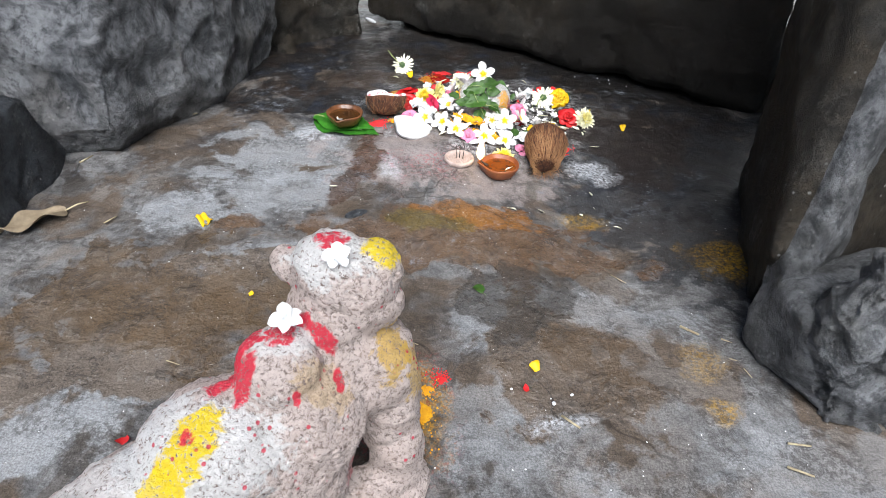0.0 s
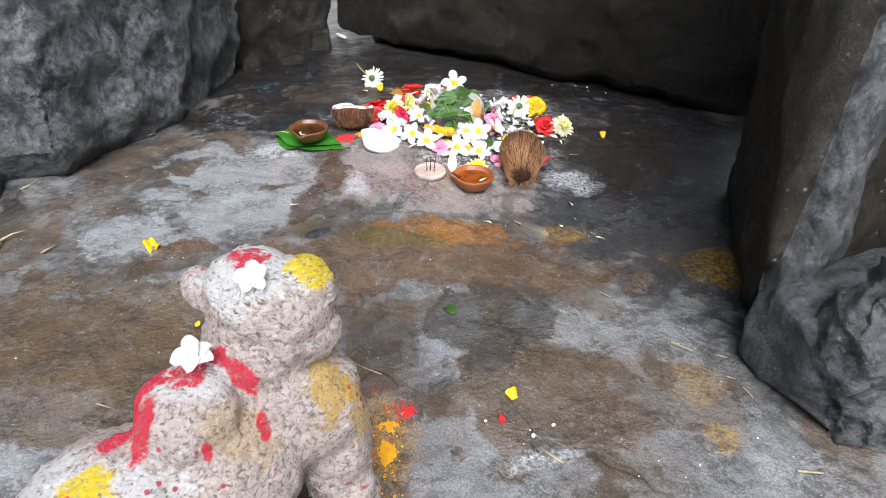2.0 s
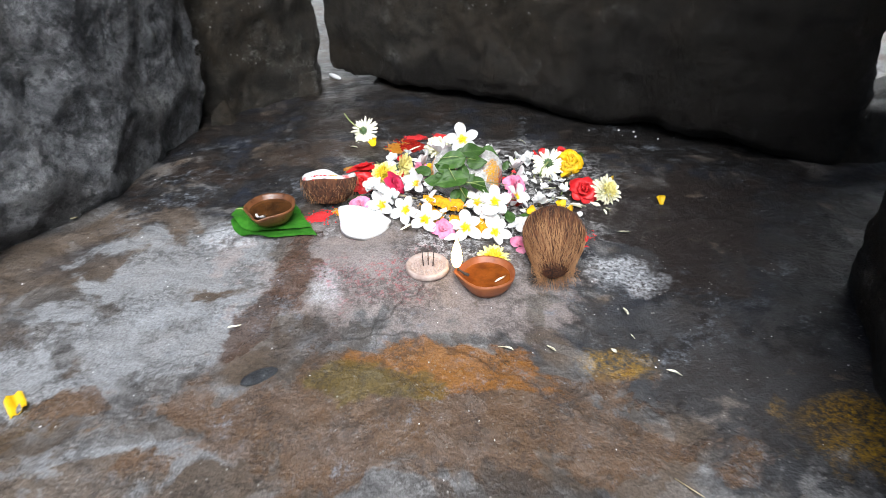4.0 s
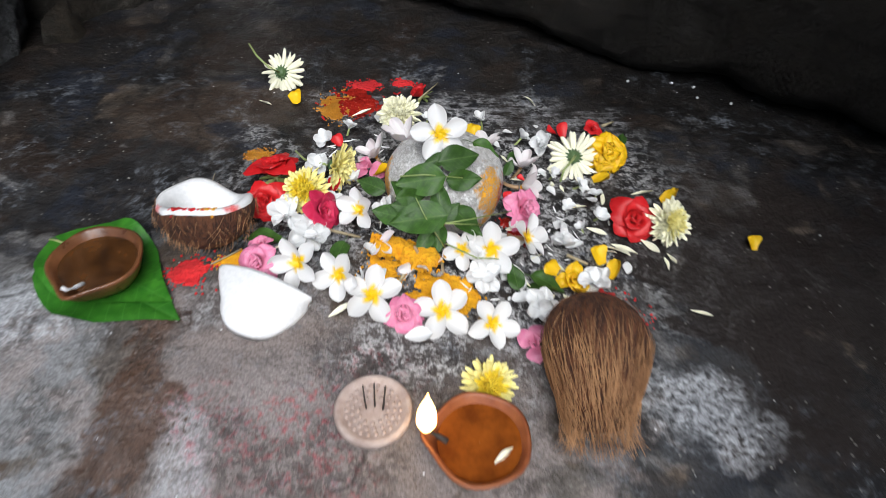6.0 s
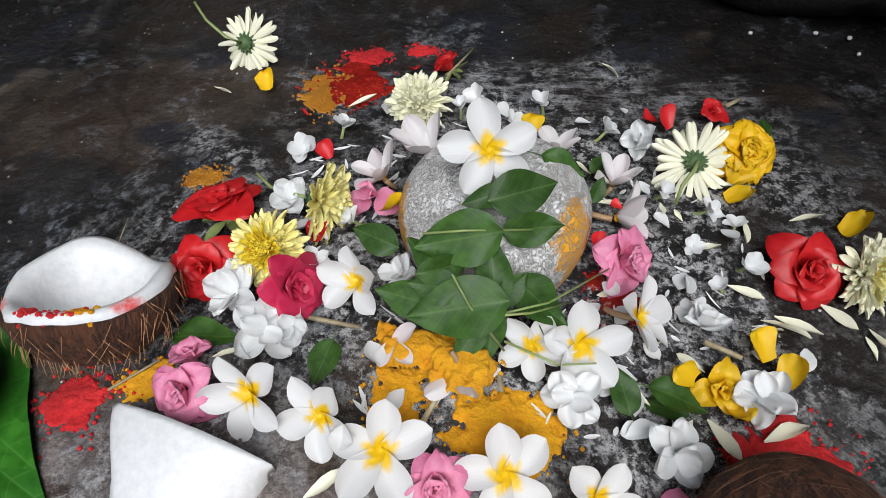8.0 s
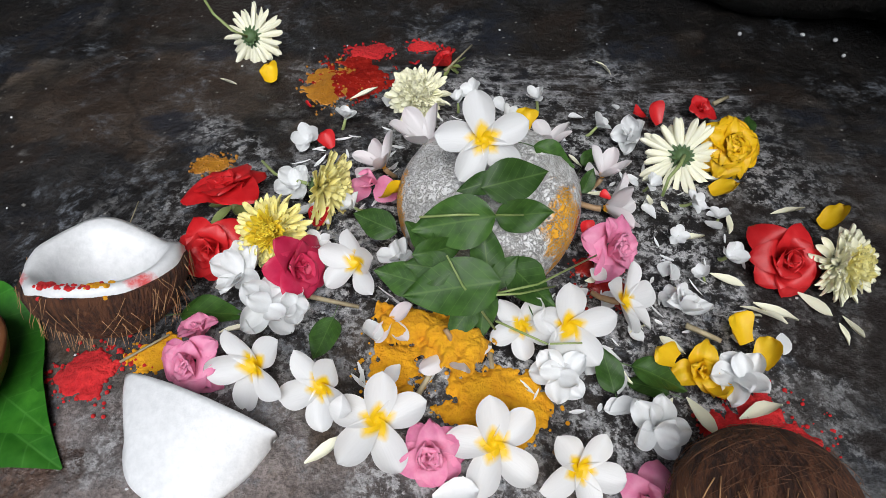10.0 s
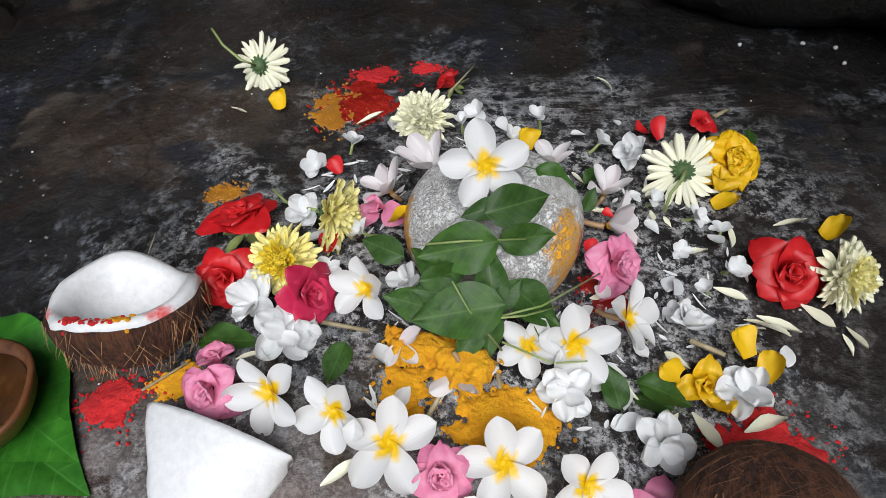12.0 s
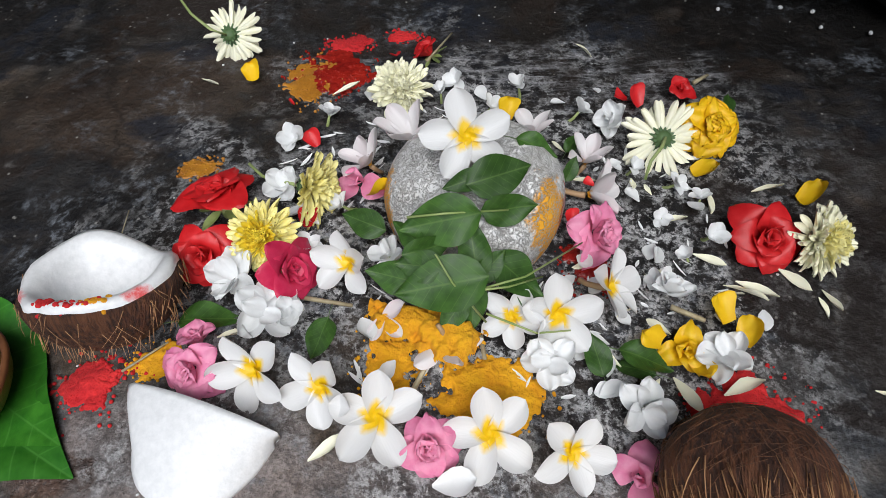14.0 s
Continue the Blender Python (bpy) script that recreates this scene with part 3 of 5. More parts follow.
rock("stone_corner", [(-0.29, 1.99, -0.02), (-0.23, 2.0, -0.02), (-0.23, 2.06, -0.02), (-0.29, 2.05, -0.02), (-0.285, 2.0, 0.06), (-0.235, 2.01, 0.055), (-0.24, 2.05, 0.06)], BROWN_ROCK, "small squared stone in the back corner", 0.006, 0.008, 0.006)
rock("stone_crack", [(-0.46, 1.79, -0.02), (-0.4, 1.8, -0.02), (-0.4, 1.85, -0.02), (-0.47, 1.86, -0.02), (-0.45, 1.8, 0.035), (-0.41, 1.81, 0.03), (-0.43, 1.85, 0.05)], BROWN_ROCK, "small stone wedged in a crack between boulders", 0.006, 0.008, 0.006)
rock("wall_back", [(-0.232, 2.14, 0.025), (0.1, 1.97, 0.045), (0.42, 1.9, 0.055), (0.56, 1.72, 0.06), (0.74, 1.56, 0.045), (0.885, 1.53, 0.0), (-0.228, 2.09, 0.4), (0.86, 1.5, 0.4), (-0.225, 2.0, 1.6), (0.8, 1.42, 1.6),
     (0.1, 2.8, 0.03), (1.0, 2.2, 0.03), (0.1, 2.8, 1.6), (0.95, 2.1, 1.6)], SHADED_ROCK, "huge dark brown rock slab leaning over the back", rough=0.022, chip=0.014, voxel=0.012)
rock("footing_back", [(-0.1, 2.24, -0.05), (0.15, 2.14, -0.05), (0.5, 2.05, -0.05), (0.9, 1.66, -0.05), (0.92, 1.9, -0.05), (0.3, 2.6, -0.05), (-0.1, 2.24, 0.1), (0.5, 2.05, 0.1), (0.9, 1.7, 0.1), (0.3, 2.6, 0.1)], BROWN_ROCK, "dark rock footing under the leaning slab")
rock("stone_right_gap", [(0.86, 1.56, -0.05), (1.2, 1.5, -0.05), (1.2, 1.9, -0.05), (0.88, 1.85, -0.05), (0.87, 1.58, 0.1), (1.2, 1.55, 0.12), (1.2, 1.85, 0.12)], BROWN_ROCK, "dark stone closing the foot of the gap")
rock("stone_slit", [(0.88, 1.7, 0.2), (0.98, 1.7, 0.22), (0.98, 1.85, 0.05), (0.86, 1.8, 0.05), (0.87, 1.72, 0.24), (0.99, 1.72, 0.235)], BOULDER, "pale stone lodged in the gap between slabs", 0.01, 0.01, 0.01)
rock("boulder_right", [(0.581, 0.95, 0.436), (0.637, 0.92, 0.447), (0.57, 0.72, 0.276), (0.57, 0.67, 0.217), (0.528, 0.75, 0.209), (0.497, 0.66, 0.142), (0.505, 0.62, 0.156), (0.553, 0.86, 0.338), (0.71, 1.1, 1.5), (0.8, 1.06, 1.5),
     (0.78, 1.2, 1.5), (0.7, 1.08, 0.4), (0.6, 0.9, -0.03), (0.6, 0.7, -0.03), (0.7, 0.8, -0.03), (0.74, 0.95, 0.45)], SLATE, "tall slate-grey slab with a smooth worn face", rough=0.014, chip=0.012, voxel=0.005, smooth=0)
rock("boulder_right_foot", [(0.486, 0.66, 0.072), (0.495, 0.61, 0.159), (0.486, 0.56, 0.15), (0.499, 0.66, 0.019), (0.516, 0.545, 0.015), (0.537, 0.515, 0.005), (0.505, 0.69, 0.13), (0.6, 0.52, 0.1), (0.7, 0.7, 0.15), (0.7, 0.56, -0.03), (0.57, 0.58, -0.03), (0.56, 0.72, -0.03)],
     SLATE, "chipped grey foot of the standing rock", rough=0.014, chip=0.022, voxel=0.005, smooth=0)
rock("boulder_right_block", [(0.497, 0.56, 0.15), (0.51, 0.56, 0.216), (0.512, 0.54, 0.282), (0.538, 0.51, 0.0), (0.54, 0.52, -0.03), (0.64, 0.49, -0.03), (0.56, 0.5, 0.3), (0.495, 0.51, 0.165), (0.505, 0.495, 0.236), (1.2, 0.45, -0.03), (1.2, 0.5, 0.34), (1.2, 0.75, 0.3), (0.68, 0.64, 0.2), (0.7, 0.66, -0.03), (1.2, 0.8, -0.03)],
     SLATE, "rough broken blue-grey block beside the slab", rough=0.026, chip=0.045, voxel=0.005, smooth=0, crag=1.5)
rock("boulder_right_far", [(0.618, 0.82, 0.374), (0.635, 0.78, 0.274), (0.65, 0.76, 0.241), (0.7, 0.8, 0.408), (0.72, 0.76, 0.25), (1.3, 0.8, 0.3), (1.3, 0.8, 1.5), (0.76, 0.95, 1.5), (1.3, 1.4, 1.5), (1.3, 1.4, -0.03), (0.86, 1.3, 1.5), (0.84, 1.25, -0.03), (0.8, 0.9, -0.03), (1.3, 0.85, -0.03)],
     SLATE, "grey boulder rising behind the slab", rough=0.02, chip=0.02, voxel=0.01, smooth=1)
rock("slab_right", [(0.56, 0.78, -0.03), (0.632, 1.0, -0.03), (0.7, 1.16, -0.03), (0.85, 1.16, -0.03), (0.8, 0.8, -0.03), (0.485, 0.66, 0.17), (0.516, 0.8, 0.345), (0.592, 0.93, 0.45), (0.59, 1.03, 0.45), (0.672, 1.09, 1.5), (0.75, 1.02, 1.5), (0.85, 1.2, 1.5), (0.9, 1.0, 1.5)], BROWN_ROCK, "dark brown slab standing behind the grey rock", rough=0.014, chip=0.01, voxel=0.008, smooth=1)
rock("boulder_overhang", [(-1.6, 1.4, 1.3), (1.5, 1.15, 1.32), (-1.6, 2.9, 1.28), (1.6, 2.8, 1.28), (-1.6, 1.55, 1.7), (1.5, 1.4, 1.7), (-1.6, 2.9, 1.8), (1.6, 2.8, 1.8)], BROWN_ROCK, "rock overhang roofing the back of the shrine", voxel=0.03)
# added glowing sheet behind the rocks, in place of a daylit view
bd = tagged(new("backdrop", mesh("backdrop", *grid(4, 4, lambda s, t: (-7 + 16 * s, 6.0 - 1.5 * s, -0.5 + 5 * t)), DISTANCE)), "glowing sheet standing in for pale daylight in the gaps between rocks", "backdrop", kind="structure")


# ---- the bull statue ---------------------------------------------------
def ellipsoid(c, r, turn=0.0, tilt=0.0, seg=20):
    prof = [(math.sin(math.pi * k / 14) + 1e-4, -math.cos(math.pi * k / 14)) for k in range(15)]
    m = Matrix.Translation(c) @ pose(0, 0, 0, 0, tilt, turn) @ Matrix.Diagonal((*r, 1))
    v, f = lathe(prof, seg)
    f = f + [tuple(range(seg))[::-1], tuple(range(14 * seg, 15 * seg))]
    return moved((v, f), m)


def bull_statue():
    """A crouching bull that looks along its own x axis."""
    a = 41.0
    base = pose(-0.125, 0.372, 0, 0, 0, a)
    body = [((-0.13, -0.008, 0.115), (0.17, 0.076, 0.102), 0, 0), ((-0.22, -0.02, 0.1), (0.11, 0.074, 0.095), 0, 0), ((-0.025, 0, 0.12), (0.078, 0.078, 0.108), 0, 0), ((-0.004, -0.003, 0.236), (0.04, 0.041, 0.042), 0, 0), ((0.006, -0.008, 0.175), (0.066, 0.066, 0.068), 0, 0), ((-0.065, 0.0, 0.165), (0.085, 0.068, 0.075), 0, 14),
            ((0.055, 0.012, 0.185), (0.05, 0.05, 0.08), 0, 0), ((0.058, 0.012, 0.25), (0.039, 0.043, 0.055), 0, 0), ((0.07, 0.018, 0.3), (0.039, 0.047, 0.038), 0, 0), ((0.08, -0.006, 0.285), (0.033, 0.034, 0.048), 0, 0),
            ((0.044, 0.058, 0.298), (0.016, 0.022, 0.017), 0, 0), ((0.098, -0.004, 0.306), (0.027, 0.03, 0.028), 0, 0), ((0.092, -0.016, 0.276), (0.026, 0.024, 0.028), 0, 20),
            ((0.085, -0.014, 0.195), (0.046, 0.05, 0.055), 0, 0), ((0.097, -0.034, 0.135), (0.033, 0.033, 0.075), 0, 6), ((0.094, -0.047, 0.065), (0.03, 0.03, 0.075), 0, 4), ((0.095, -0.054, 0.018), (0.04, 0.03, 0.024), 0, 0), ((0.045, -0.05, 0.03), (0.05, 0.036, 0.035), 0, 0), ((0.062, -0.002, 0.21), (0.048, 0.046, 0.05), 0, 0), ((0.07, 0.06, 0.13), (0.045, 0.036, 0.08), 0, -15), ((0.1, 0.06, 0.04), (0.045, 0.03, 0.045), 0, 0),
            ((-0.02, -0.08, 0.035), (0.045, 0.03, 0.035), 0, 0), ((-0.2, -0.08, 0.05), (0.09, 0.04, 0.06), 0, 0), ((-0.2, 0.045, 0.045), (0.09, 0.03, 0.05), 0, 0)]
    v, f = joined([ellipsoid(c, r, t, tl) for c, r, t, tl in body])
    ob = tagged(new("bull_statue", mesh("bull_statue", [base @ p for p in v], f, STATUE)), "worn granite crouching bull statue dusted with powder", "statue")
    r = ob.modifiers.new("remesh", "REMESH")
    r.mode, r.voxel_size, r.use_smooth_shade = "VOXEL", 0.003, True
    s = ob.modifiers.new("smooth", "SMOOTH")
    s.factor, s.iterations = 0.5, 9
    for size, strength in ((0.03, 0.011), (0.012, 0.004), (0.005, 0.0026)):
        tex = bpy.data.textures.new("pitting", "CLOUDS")
        tex.noise_scale, tex.noise_depth = size, 3
        d = ob.modifiers.new("pitting", "DISPLACE")
        d.texture, d.strength, d.texture_coords = tex, strength, "GLOBAL"


bull_statue()


# ---- lingam ------------------------------------------------------------
def lingam():
    def wobble(x, y, z, an, k):
        q = 1 + 0.03 * noise.noise(Vector((math.cos(an), math.sin(an), z * 20)))
        return x * q, y * q, z
    prof = [(0.058, -0.01), (0.063, 0.005), (0.0665, 0.02), (0.067, 0.032), (0.0645, 0.044), (0.059, 0.054), (0.049, 0.063), (0.034, 0.069), (0.017, 0.072), (0.0005, 0.073)]
    ob = tagged(new("shrine_stone", mesh("shrine_stone", *lathe(prof, 64, wobble), LINGAM)), "rounded sacred stone caked with pale ash and turmeric", "stone")
    ob.location = (0.137, 1.452, ground_z(0.137, 1.452))


lingam()


# ---- flowers -----------------------------------------------------------
def petal(name, length, width, material, cup=0.15, curl=0.0, peak=0.62, twist=0.0, wave=0.0, nu=8, nv=6, tip=1.6, neck=0.12):
    """A petal that grows from the origin along +y and opens towards +z."""
    def place(s, t):
        s, a = math.sin(s * math.pi / 2), (t - 0.5) * 2
        w = neck * (1 - s) + (1 - neck * (1 - s)) * (math.sin(math.pi * min(1, s ** (math.log(0.5) / math.log(peak)))) ** (1 / tip)) if s < 0.9999 else 0.02
        x = a * width / 2 * w
        y = length * (s - 0.02 * a * a * s)
        z = cup * width * w * (a * a) * 0.9 + 0.05 * width * w * a * s + curl * length * s * s + wave * length * 0.1 * math.sin(5 * a + 4 * s) * s
        c, d = math.cos(twist * s), math.sin(twist * s)
        return x * c - z * d, y, x * d + z * c
    return mesh(name, *grid(nu, nv, place), material)


FRANGI = [petal("petal", 0.034, 0.0205, WHITE_YELLOW, 0.24, c, 0.62, tw, 0.1, 14, 10, 1.9, 0.22) for c, tw in ((0.05, 0.25), (-0.1, 0.35), (0.12, 0.2))]
FRANGI_OLD = [petal("petal", 0.036, 0.0175, WHITE_PINK, 0.3, c, 0.62, tw, 0.25, 12, 8, 1.9, 0.22) for c, tw in ((0.2, 0.4), (0.3, 0.2), (0.05, 0.5))]
JASMINE = [petal("petal", 0.0155, 0.0105, WHITE, 0.2, c, 0.62, tw, 0.25, 9, 6, 1.9) for c, tw in ((0.1, 0.3), (-0.15, 0.2), (0.3, 0.1))]
CREPE = [petal("petal", 0.024, 0.018, WHITE, 0.26, c, 0.6, tw, 0.9, 12, 9, 1.9) for c, tw in ((0.1, 0.3), (-0.2, 0.2), (0.35, 0.1))]
FRANGI_TUBE = mesh("flower_tube", *tube([(0, 0, -0.002), (0, 0.002, -0.008), (0, 0.006, -0.016), (0, 0.011, -0.022)], 0.0028, 0.0022, 8), TUBE)
JASMINE_TUBE = mesh("flower_tube", *tube([(0, 0, 0.001), (0, 0.001, -0.009), (0.001, 0.004, -0.018), (0.002, 0.006, -0.022)], 0.0012, 0.0022, 7), STEM)


def whorl(root, meshes, count, lift, rng, size=1.0, z=0.0, skip=(), stray=6):
    for i in range(count):
        if i in skip:
            continue
        m = pose(0, 0, z, 0, 0, 360 / count * i + rng.uniform(-stray, stray)) @ pose(0, -0.0016 * size, 0, lift + rng.uniform(-9, 9), rng.uniform(6, 18), 0) @ Matrix.Scale(size * rng.uniform(0.93, 1.05), 4)
        part("petal", meshes[rng.randrange(len(meshes))], root, m)


def frangipani(x, y, z, n, spin, size=1.0, lift=12, old=False, skip=(), label="fresh white frangipani with a yellow throat"):
    rng = random.Random(f"{x:.3f}{y:.3f}")
    root = holder("frangipani", facing(x, y, z, n, spin, size * 0.93), label, "flower", "frangipani flowers of the offering")
    whorl(root, FRANGI_OLD if old else FRANGI, 5, lift, rng, skip=skip)
    part("flower_tube", FRANGI_TUBE, root, label="brownish flower tube")


def small_white(x, y, z, n, spin, size=1.0, lift=18, double=False, tube_on=True, label="small white jasmine flower lying on the stone"):
    rng = random.Random(f"{x:.3f}{y:.3f}")
    name = "crepe_jasmine" if double else "jasmine"
    root = holder(name, facing(x, y, z, n, spin, size), label, "flower", "small white flowers of the offering")
    whorl(root, CREPE if double else JASMINE, 5, lift, rng, stray=20 if double else 8)
    if double:
        whorl(root, CREPE, 2, lift + 28, rng, 0.8, 0.002, stray=60)
    if tube_on:
        part("flower_tube", JASMINE_TUBE, root, label="pale green tube")


F, UP = (0, -0.55, 0.85), (0, 0, 1)
frangipani(-0.0080, 1.3177, 0.0431, (-0.35, -0.75, 0.6), 20, 0.92)
frangipani(0.0319, 1.3054, 0.0401, (-0.3, -0.7, 0.65), 35, 0.9)
frangipani(0.0632, 1.2872, 0.0317, (0.05, -0.5, 0.85), 0, 1.0, 8)
frangipani(0.1296, 1.2762, 0.0219, (0.0, -0.45, 0.85), 15, 1.02, 8, label="white frangipani with turmeric dust on one petal")
frangipani(0.1765, 1.2632, 0.0195, (0.25, -0.5, 0.8), 50, 0.88, 16)
frangipani(0.1821, 1.3519, 0.0261, (0.1, -0.7, 0.7), 10, 1.0, 20)
frangipani(0.1520, 1.3516, 0.0273, (-0.2, -0.7, 0.7), 40, 0.8, 14)
frangipani(0.2211, 1.3722, 0.0236, (0.7, -0.2, 0.6), 25, 0.95, 22)
frangipani(0.0468, 1.3902, 0.0454, (-0.5, -0.6, 0.65), 65, 0.9, 25)
frangipani(0.1288, 1.4409, 0.1059, (0.0, -0.75, 0.66), 8, 1.02, 6, label="white frangipani crowning the sacred stone")
frangipani(0.0920, 1.4899, 0.0578, (-0.35, 0.1, 0.9), 30, 1.0, 30, True, (), "drooping faded white frangipani seen from its side")
frangipani(0.0587, 1.4886, 0.0365, (-0.5, 0.1, 0.8), 10, 0.85, 32, True, (), "drooping faded white frangipani seen from its side")
frangipani(0.1887, 1.5137, 0.0315, (-0.1, 0.3, 0.9), 20, 0.9, 26, True, (), "faded pinkish white frangipani behind the stone")
frangipani(0.2298, 1.4914, 0.0217, (0.1, 0.2, 0.9), 50, 0.8, 28, True, (), "faded pinkish white frangipani behind the stone")
frangipani(0.2274, 1.4633, 0.0159, (0.9, -0.1, 0.35), 30, 1.0, 34, True, (), "half-closed faded frangipani lying on its side")
frangipani(0.1080, 1.3338, 0.0288, (-0.1, -0.1, -1), 30, 0.75, -20, True, (), "wilted frangipani lying face down in turmeric")
frangipani(0.0692, 1.3519, 0.0367, (-0.3, -0.5, 0.8), 10, 0.6, 15, True, (0, 1), "frangipani petals flecked with red powder")
small_white(-0.0754, 0.4080, 0.3370, (0.1, -0.4, 0.85), 20, 0.62, 18, True, True, "white flower lying on the bull statue's head")
small_white(-0.1180, 0.3800, 0.2860, (-0.1, -0.35, 0.9), 30, 0.72, 30, True, False, "white flower dusted red on the statue's hump")
for px in (((-0.0066, 1.5355, 0.0254), 1.1), ((0.0210, 1.5652, 0.0222), 0.95), ((0.1352, 1.6121, 0.0145), 1.0), ((0.1917, 1.5998, 0.0142), 0.95), ((0.2416, 1.5659, 0.0110), 0.95), ((0.3120, 1.4181, 0.0117), 1.0), ((0.3015, 1.4732, 0.0102), 0.85), ((0.2815, 1.4407, 0.0083), 0.7), ((0.3185, 1.4593, 0.0080), 0.75), ((0.2615, 1.3833, 0.0081), 0.8), ((0.2915, 1.4055, 0.0058), 0.65), ((0.0170, 1.4079, 0.0399), 0.9), ((0.2718, 1.4927, 0.0106), 0.8), ((0.1632, 1.5700, 0.0180), 0.9), ((0.1195, 1.5953, 0.0160), 0.8), ((0.0387, 1.4460, 0.0386), 0.8)):
    rng = random.Random(px[0][0])
    small_white(*px[0], (rng.uniform(-0.6, 0.6), rng.uniform(-0.6, 0.3), 0.8), rng.uniform(0, 72), px[1], rng.uniform(18, 40))
for loc, size in (((-0.0283, 1.3844, 0.0397), 0.95), ((-0.0069, 1.3585, 0.0417), 1.0), ((0.0069, 1.3624, 0.0371), 0.7), ((0.1743, 1.3219, 0.0181), 0.9), ((0.2277, 1.2902, 0.0106), 0.95), ((0.2901, 1.3204, 0.0115), 0.9), ((0.2664, 1.3711, 0.0117), 0.85), ((-0.0052, 1.4701, 0.0361), 0.8), ((0.2675, 1.5492, 0.0146), 0.85), ((0.0734, 1.3979, 0.0380), 0.7)):
    rng = random.Random(loc[0])
    small_white(*loc, (rng.uniform(-0.5, 0.5), rng.uniform(-0.7, 0.1), 0.8), rng.uniform(0, 72), size, rng.uniform(8, 30), True, rng.random() < 0.6, "crumpled white crepe jasmine flower")


FLORET = {mt.name: [petal("floret", 0.031, 0.0058, mt, 0.5, c, 0.74, t, 0.25, 8, 4, 2.6, 0.45) for c, t in ((0.05, 0.2), (0.22, -0.2), (-0.08, 0.4))] for mt in (CREAM, LEMON, GOLD_FLORET)}


BRACT = petal("bract", 0.0075, 0.0034, CALYX, 0.4, 0.15, 0.45, 0.1, 0.0, 5, 2, 1.4, 0.6)


def chrysanthemum(x, y, z, n, spin, size, outer, inner, layers=5, first=4, top=78, label="", stem=None, back=False):
    """Rings of narrow florets, flat outside and upright in the middle."""
    rng = random.Random(f"{x:.3f}{y:.3f}")
    sunk = Vector((x, y, z)) - Vector(n).normalized() * (0.008 * size if layers > 4 else 0)
    root = holder("chrysanthemum", facing(*sunk, n, spin, size), label, "flower", "chrysanthemums of the offering")
    for k in range(layers):
        f = k / max(1, layers - 1)
        count = int(32 - 10 * f)
        for i in range(count):
            m = pose(0, 0, 0.008 * f, 0, 0, 360 * i / count + rng.uniform(-7, 7) + k * 9) @ pose(0, 0.0015, 0, first + (top - first) * f + rng.uniform(-8, 8), rng.uniform(-14, 14), 0)
            mat = outer if f < 0.5 else inner
            part("floret", FLORET[mat.name][rng.randrange(3)], root, m @ Matrix.Diagonal((1 - 0.25 * f, (1 - 0.55 * f) * rng.uniform(0.78, 1.08), 1, 1)))
    calyx = part("calyx", mesh("calyx", *lathe([(0.001, -0.0075), (0.004, -0.007), (0.0066, -0.0035), (0.0074, 0.0), (0.004, 0.001), (0.0005, 0.001)], 18, lambda x, y, z, an, k: (x * (1 + 0.08 * math.sin(9 * an)), y * (1 + 0.08 * math.sin(9 * an)), z)), CALYX), root, label="green calyx")
    for ring, lean in ((0, -14), (1, -42)):
        for i in range(13):
            part("bract", BRACT, calyx, pose(0, 0, -0.0015 - 0.0025 * ring, 0, 0, 360 * (i + 0.5 * ring) / 13) @ pose(0, 0.0045 - 0.0015 * ring, 0, lean + 25, 0, 0) @ Matrix.Scale(1 - 0.2 * ring, 4))
    if stem:
        part("stem", mesh("stem", *tube(stem, 0.0016, 0.0012, 7), STEM), root, label="pale green stalk")


chrysanthemum(-0.0115, 1.4090, 0.0551, (-0.1, -0.62, 0.78), 0, 0.82, LEMON, GOLD_FLORET, 9, label="yellow chrysanthemum with a deeper yellow heart")
chrysanthemum(0.0210, 1.4568, 0.0466, (0.9, -0.38, 0.12), 0, 0.95, LEMON, LEMON, 6, 14, label="lemon chrysanthemum lying on its side with a stalk", stem=[(0, 0, -0.006), (0.003, 0.002, -0.02), (0.004, 0.004, -0.045), (0.002, 0.012, -0.06)])
chrysanthemum(0.0831, 1.5956, 0.0245, (0, -0.45, 0.85), 0, 0.95, CREAM, CREAM, 9, 8, label="cream chrysanthemum with dense florets")
chrysanthemum(-0.0801, 1.6843, 0.0279, (0.3, 0.75, -0.5), 0, 1.0, CREAM, CREAM, 3, 2, 24, "cream chrysanthemum lying face down showing its calyx", [(0, 0, -0.007), (-0.01, 0.0, -0.018), (-0.03, -0.004, -0.024), (-0.05, -0.01, -0.02)])
chrysanthemum(0.2990, 1.5143, 0.0223, (0.05, 0.6, -0.7), 0, 1.05, CREAM, CREAM, 3, 2, 24, "cream chrysanthemum lying face down showing its calyx", [(0, 0, -0.007), (-0.004, 0.008, -0.014), (-0.012, 0.02, -0.017), (-0.014, 0.034, -0.014)])
chrysanthemum(0.3894, 1.4028, 0.0192, (0.4, -0.62, 0.62), 0, 0.92, CREAM, LEMON, 9, 4, label="pale yellow chrysanthemum tipped on its side")
chrysanthemum(0.1700, 1.2022, 0.0107, (0, -0.5, 0.85), 0, 0.8, LEMON, GOLD_FLORET, 7, label="yellow chrysanthemum behind the clay lamp")


ROSE_MESH = {}


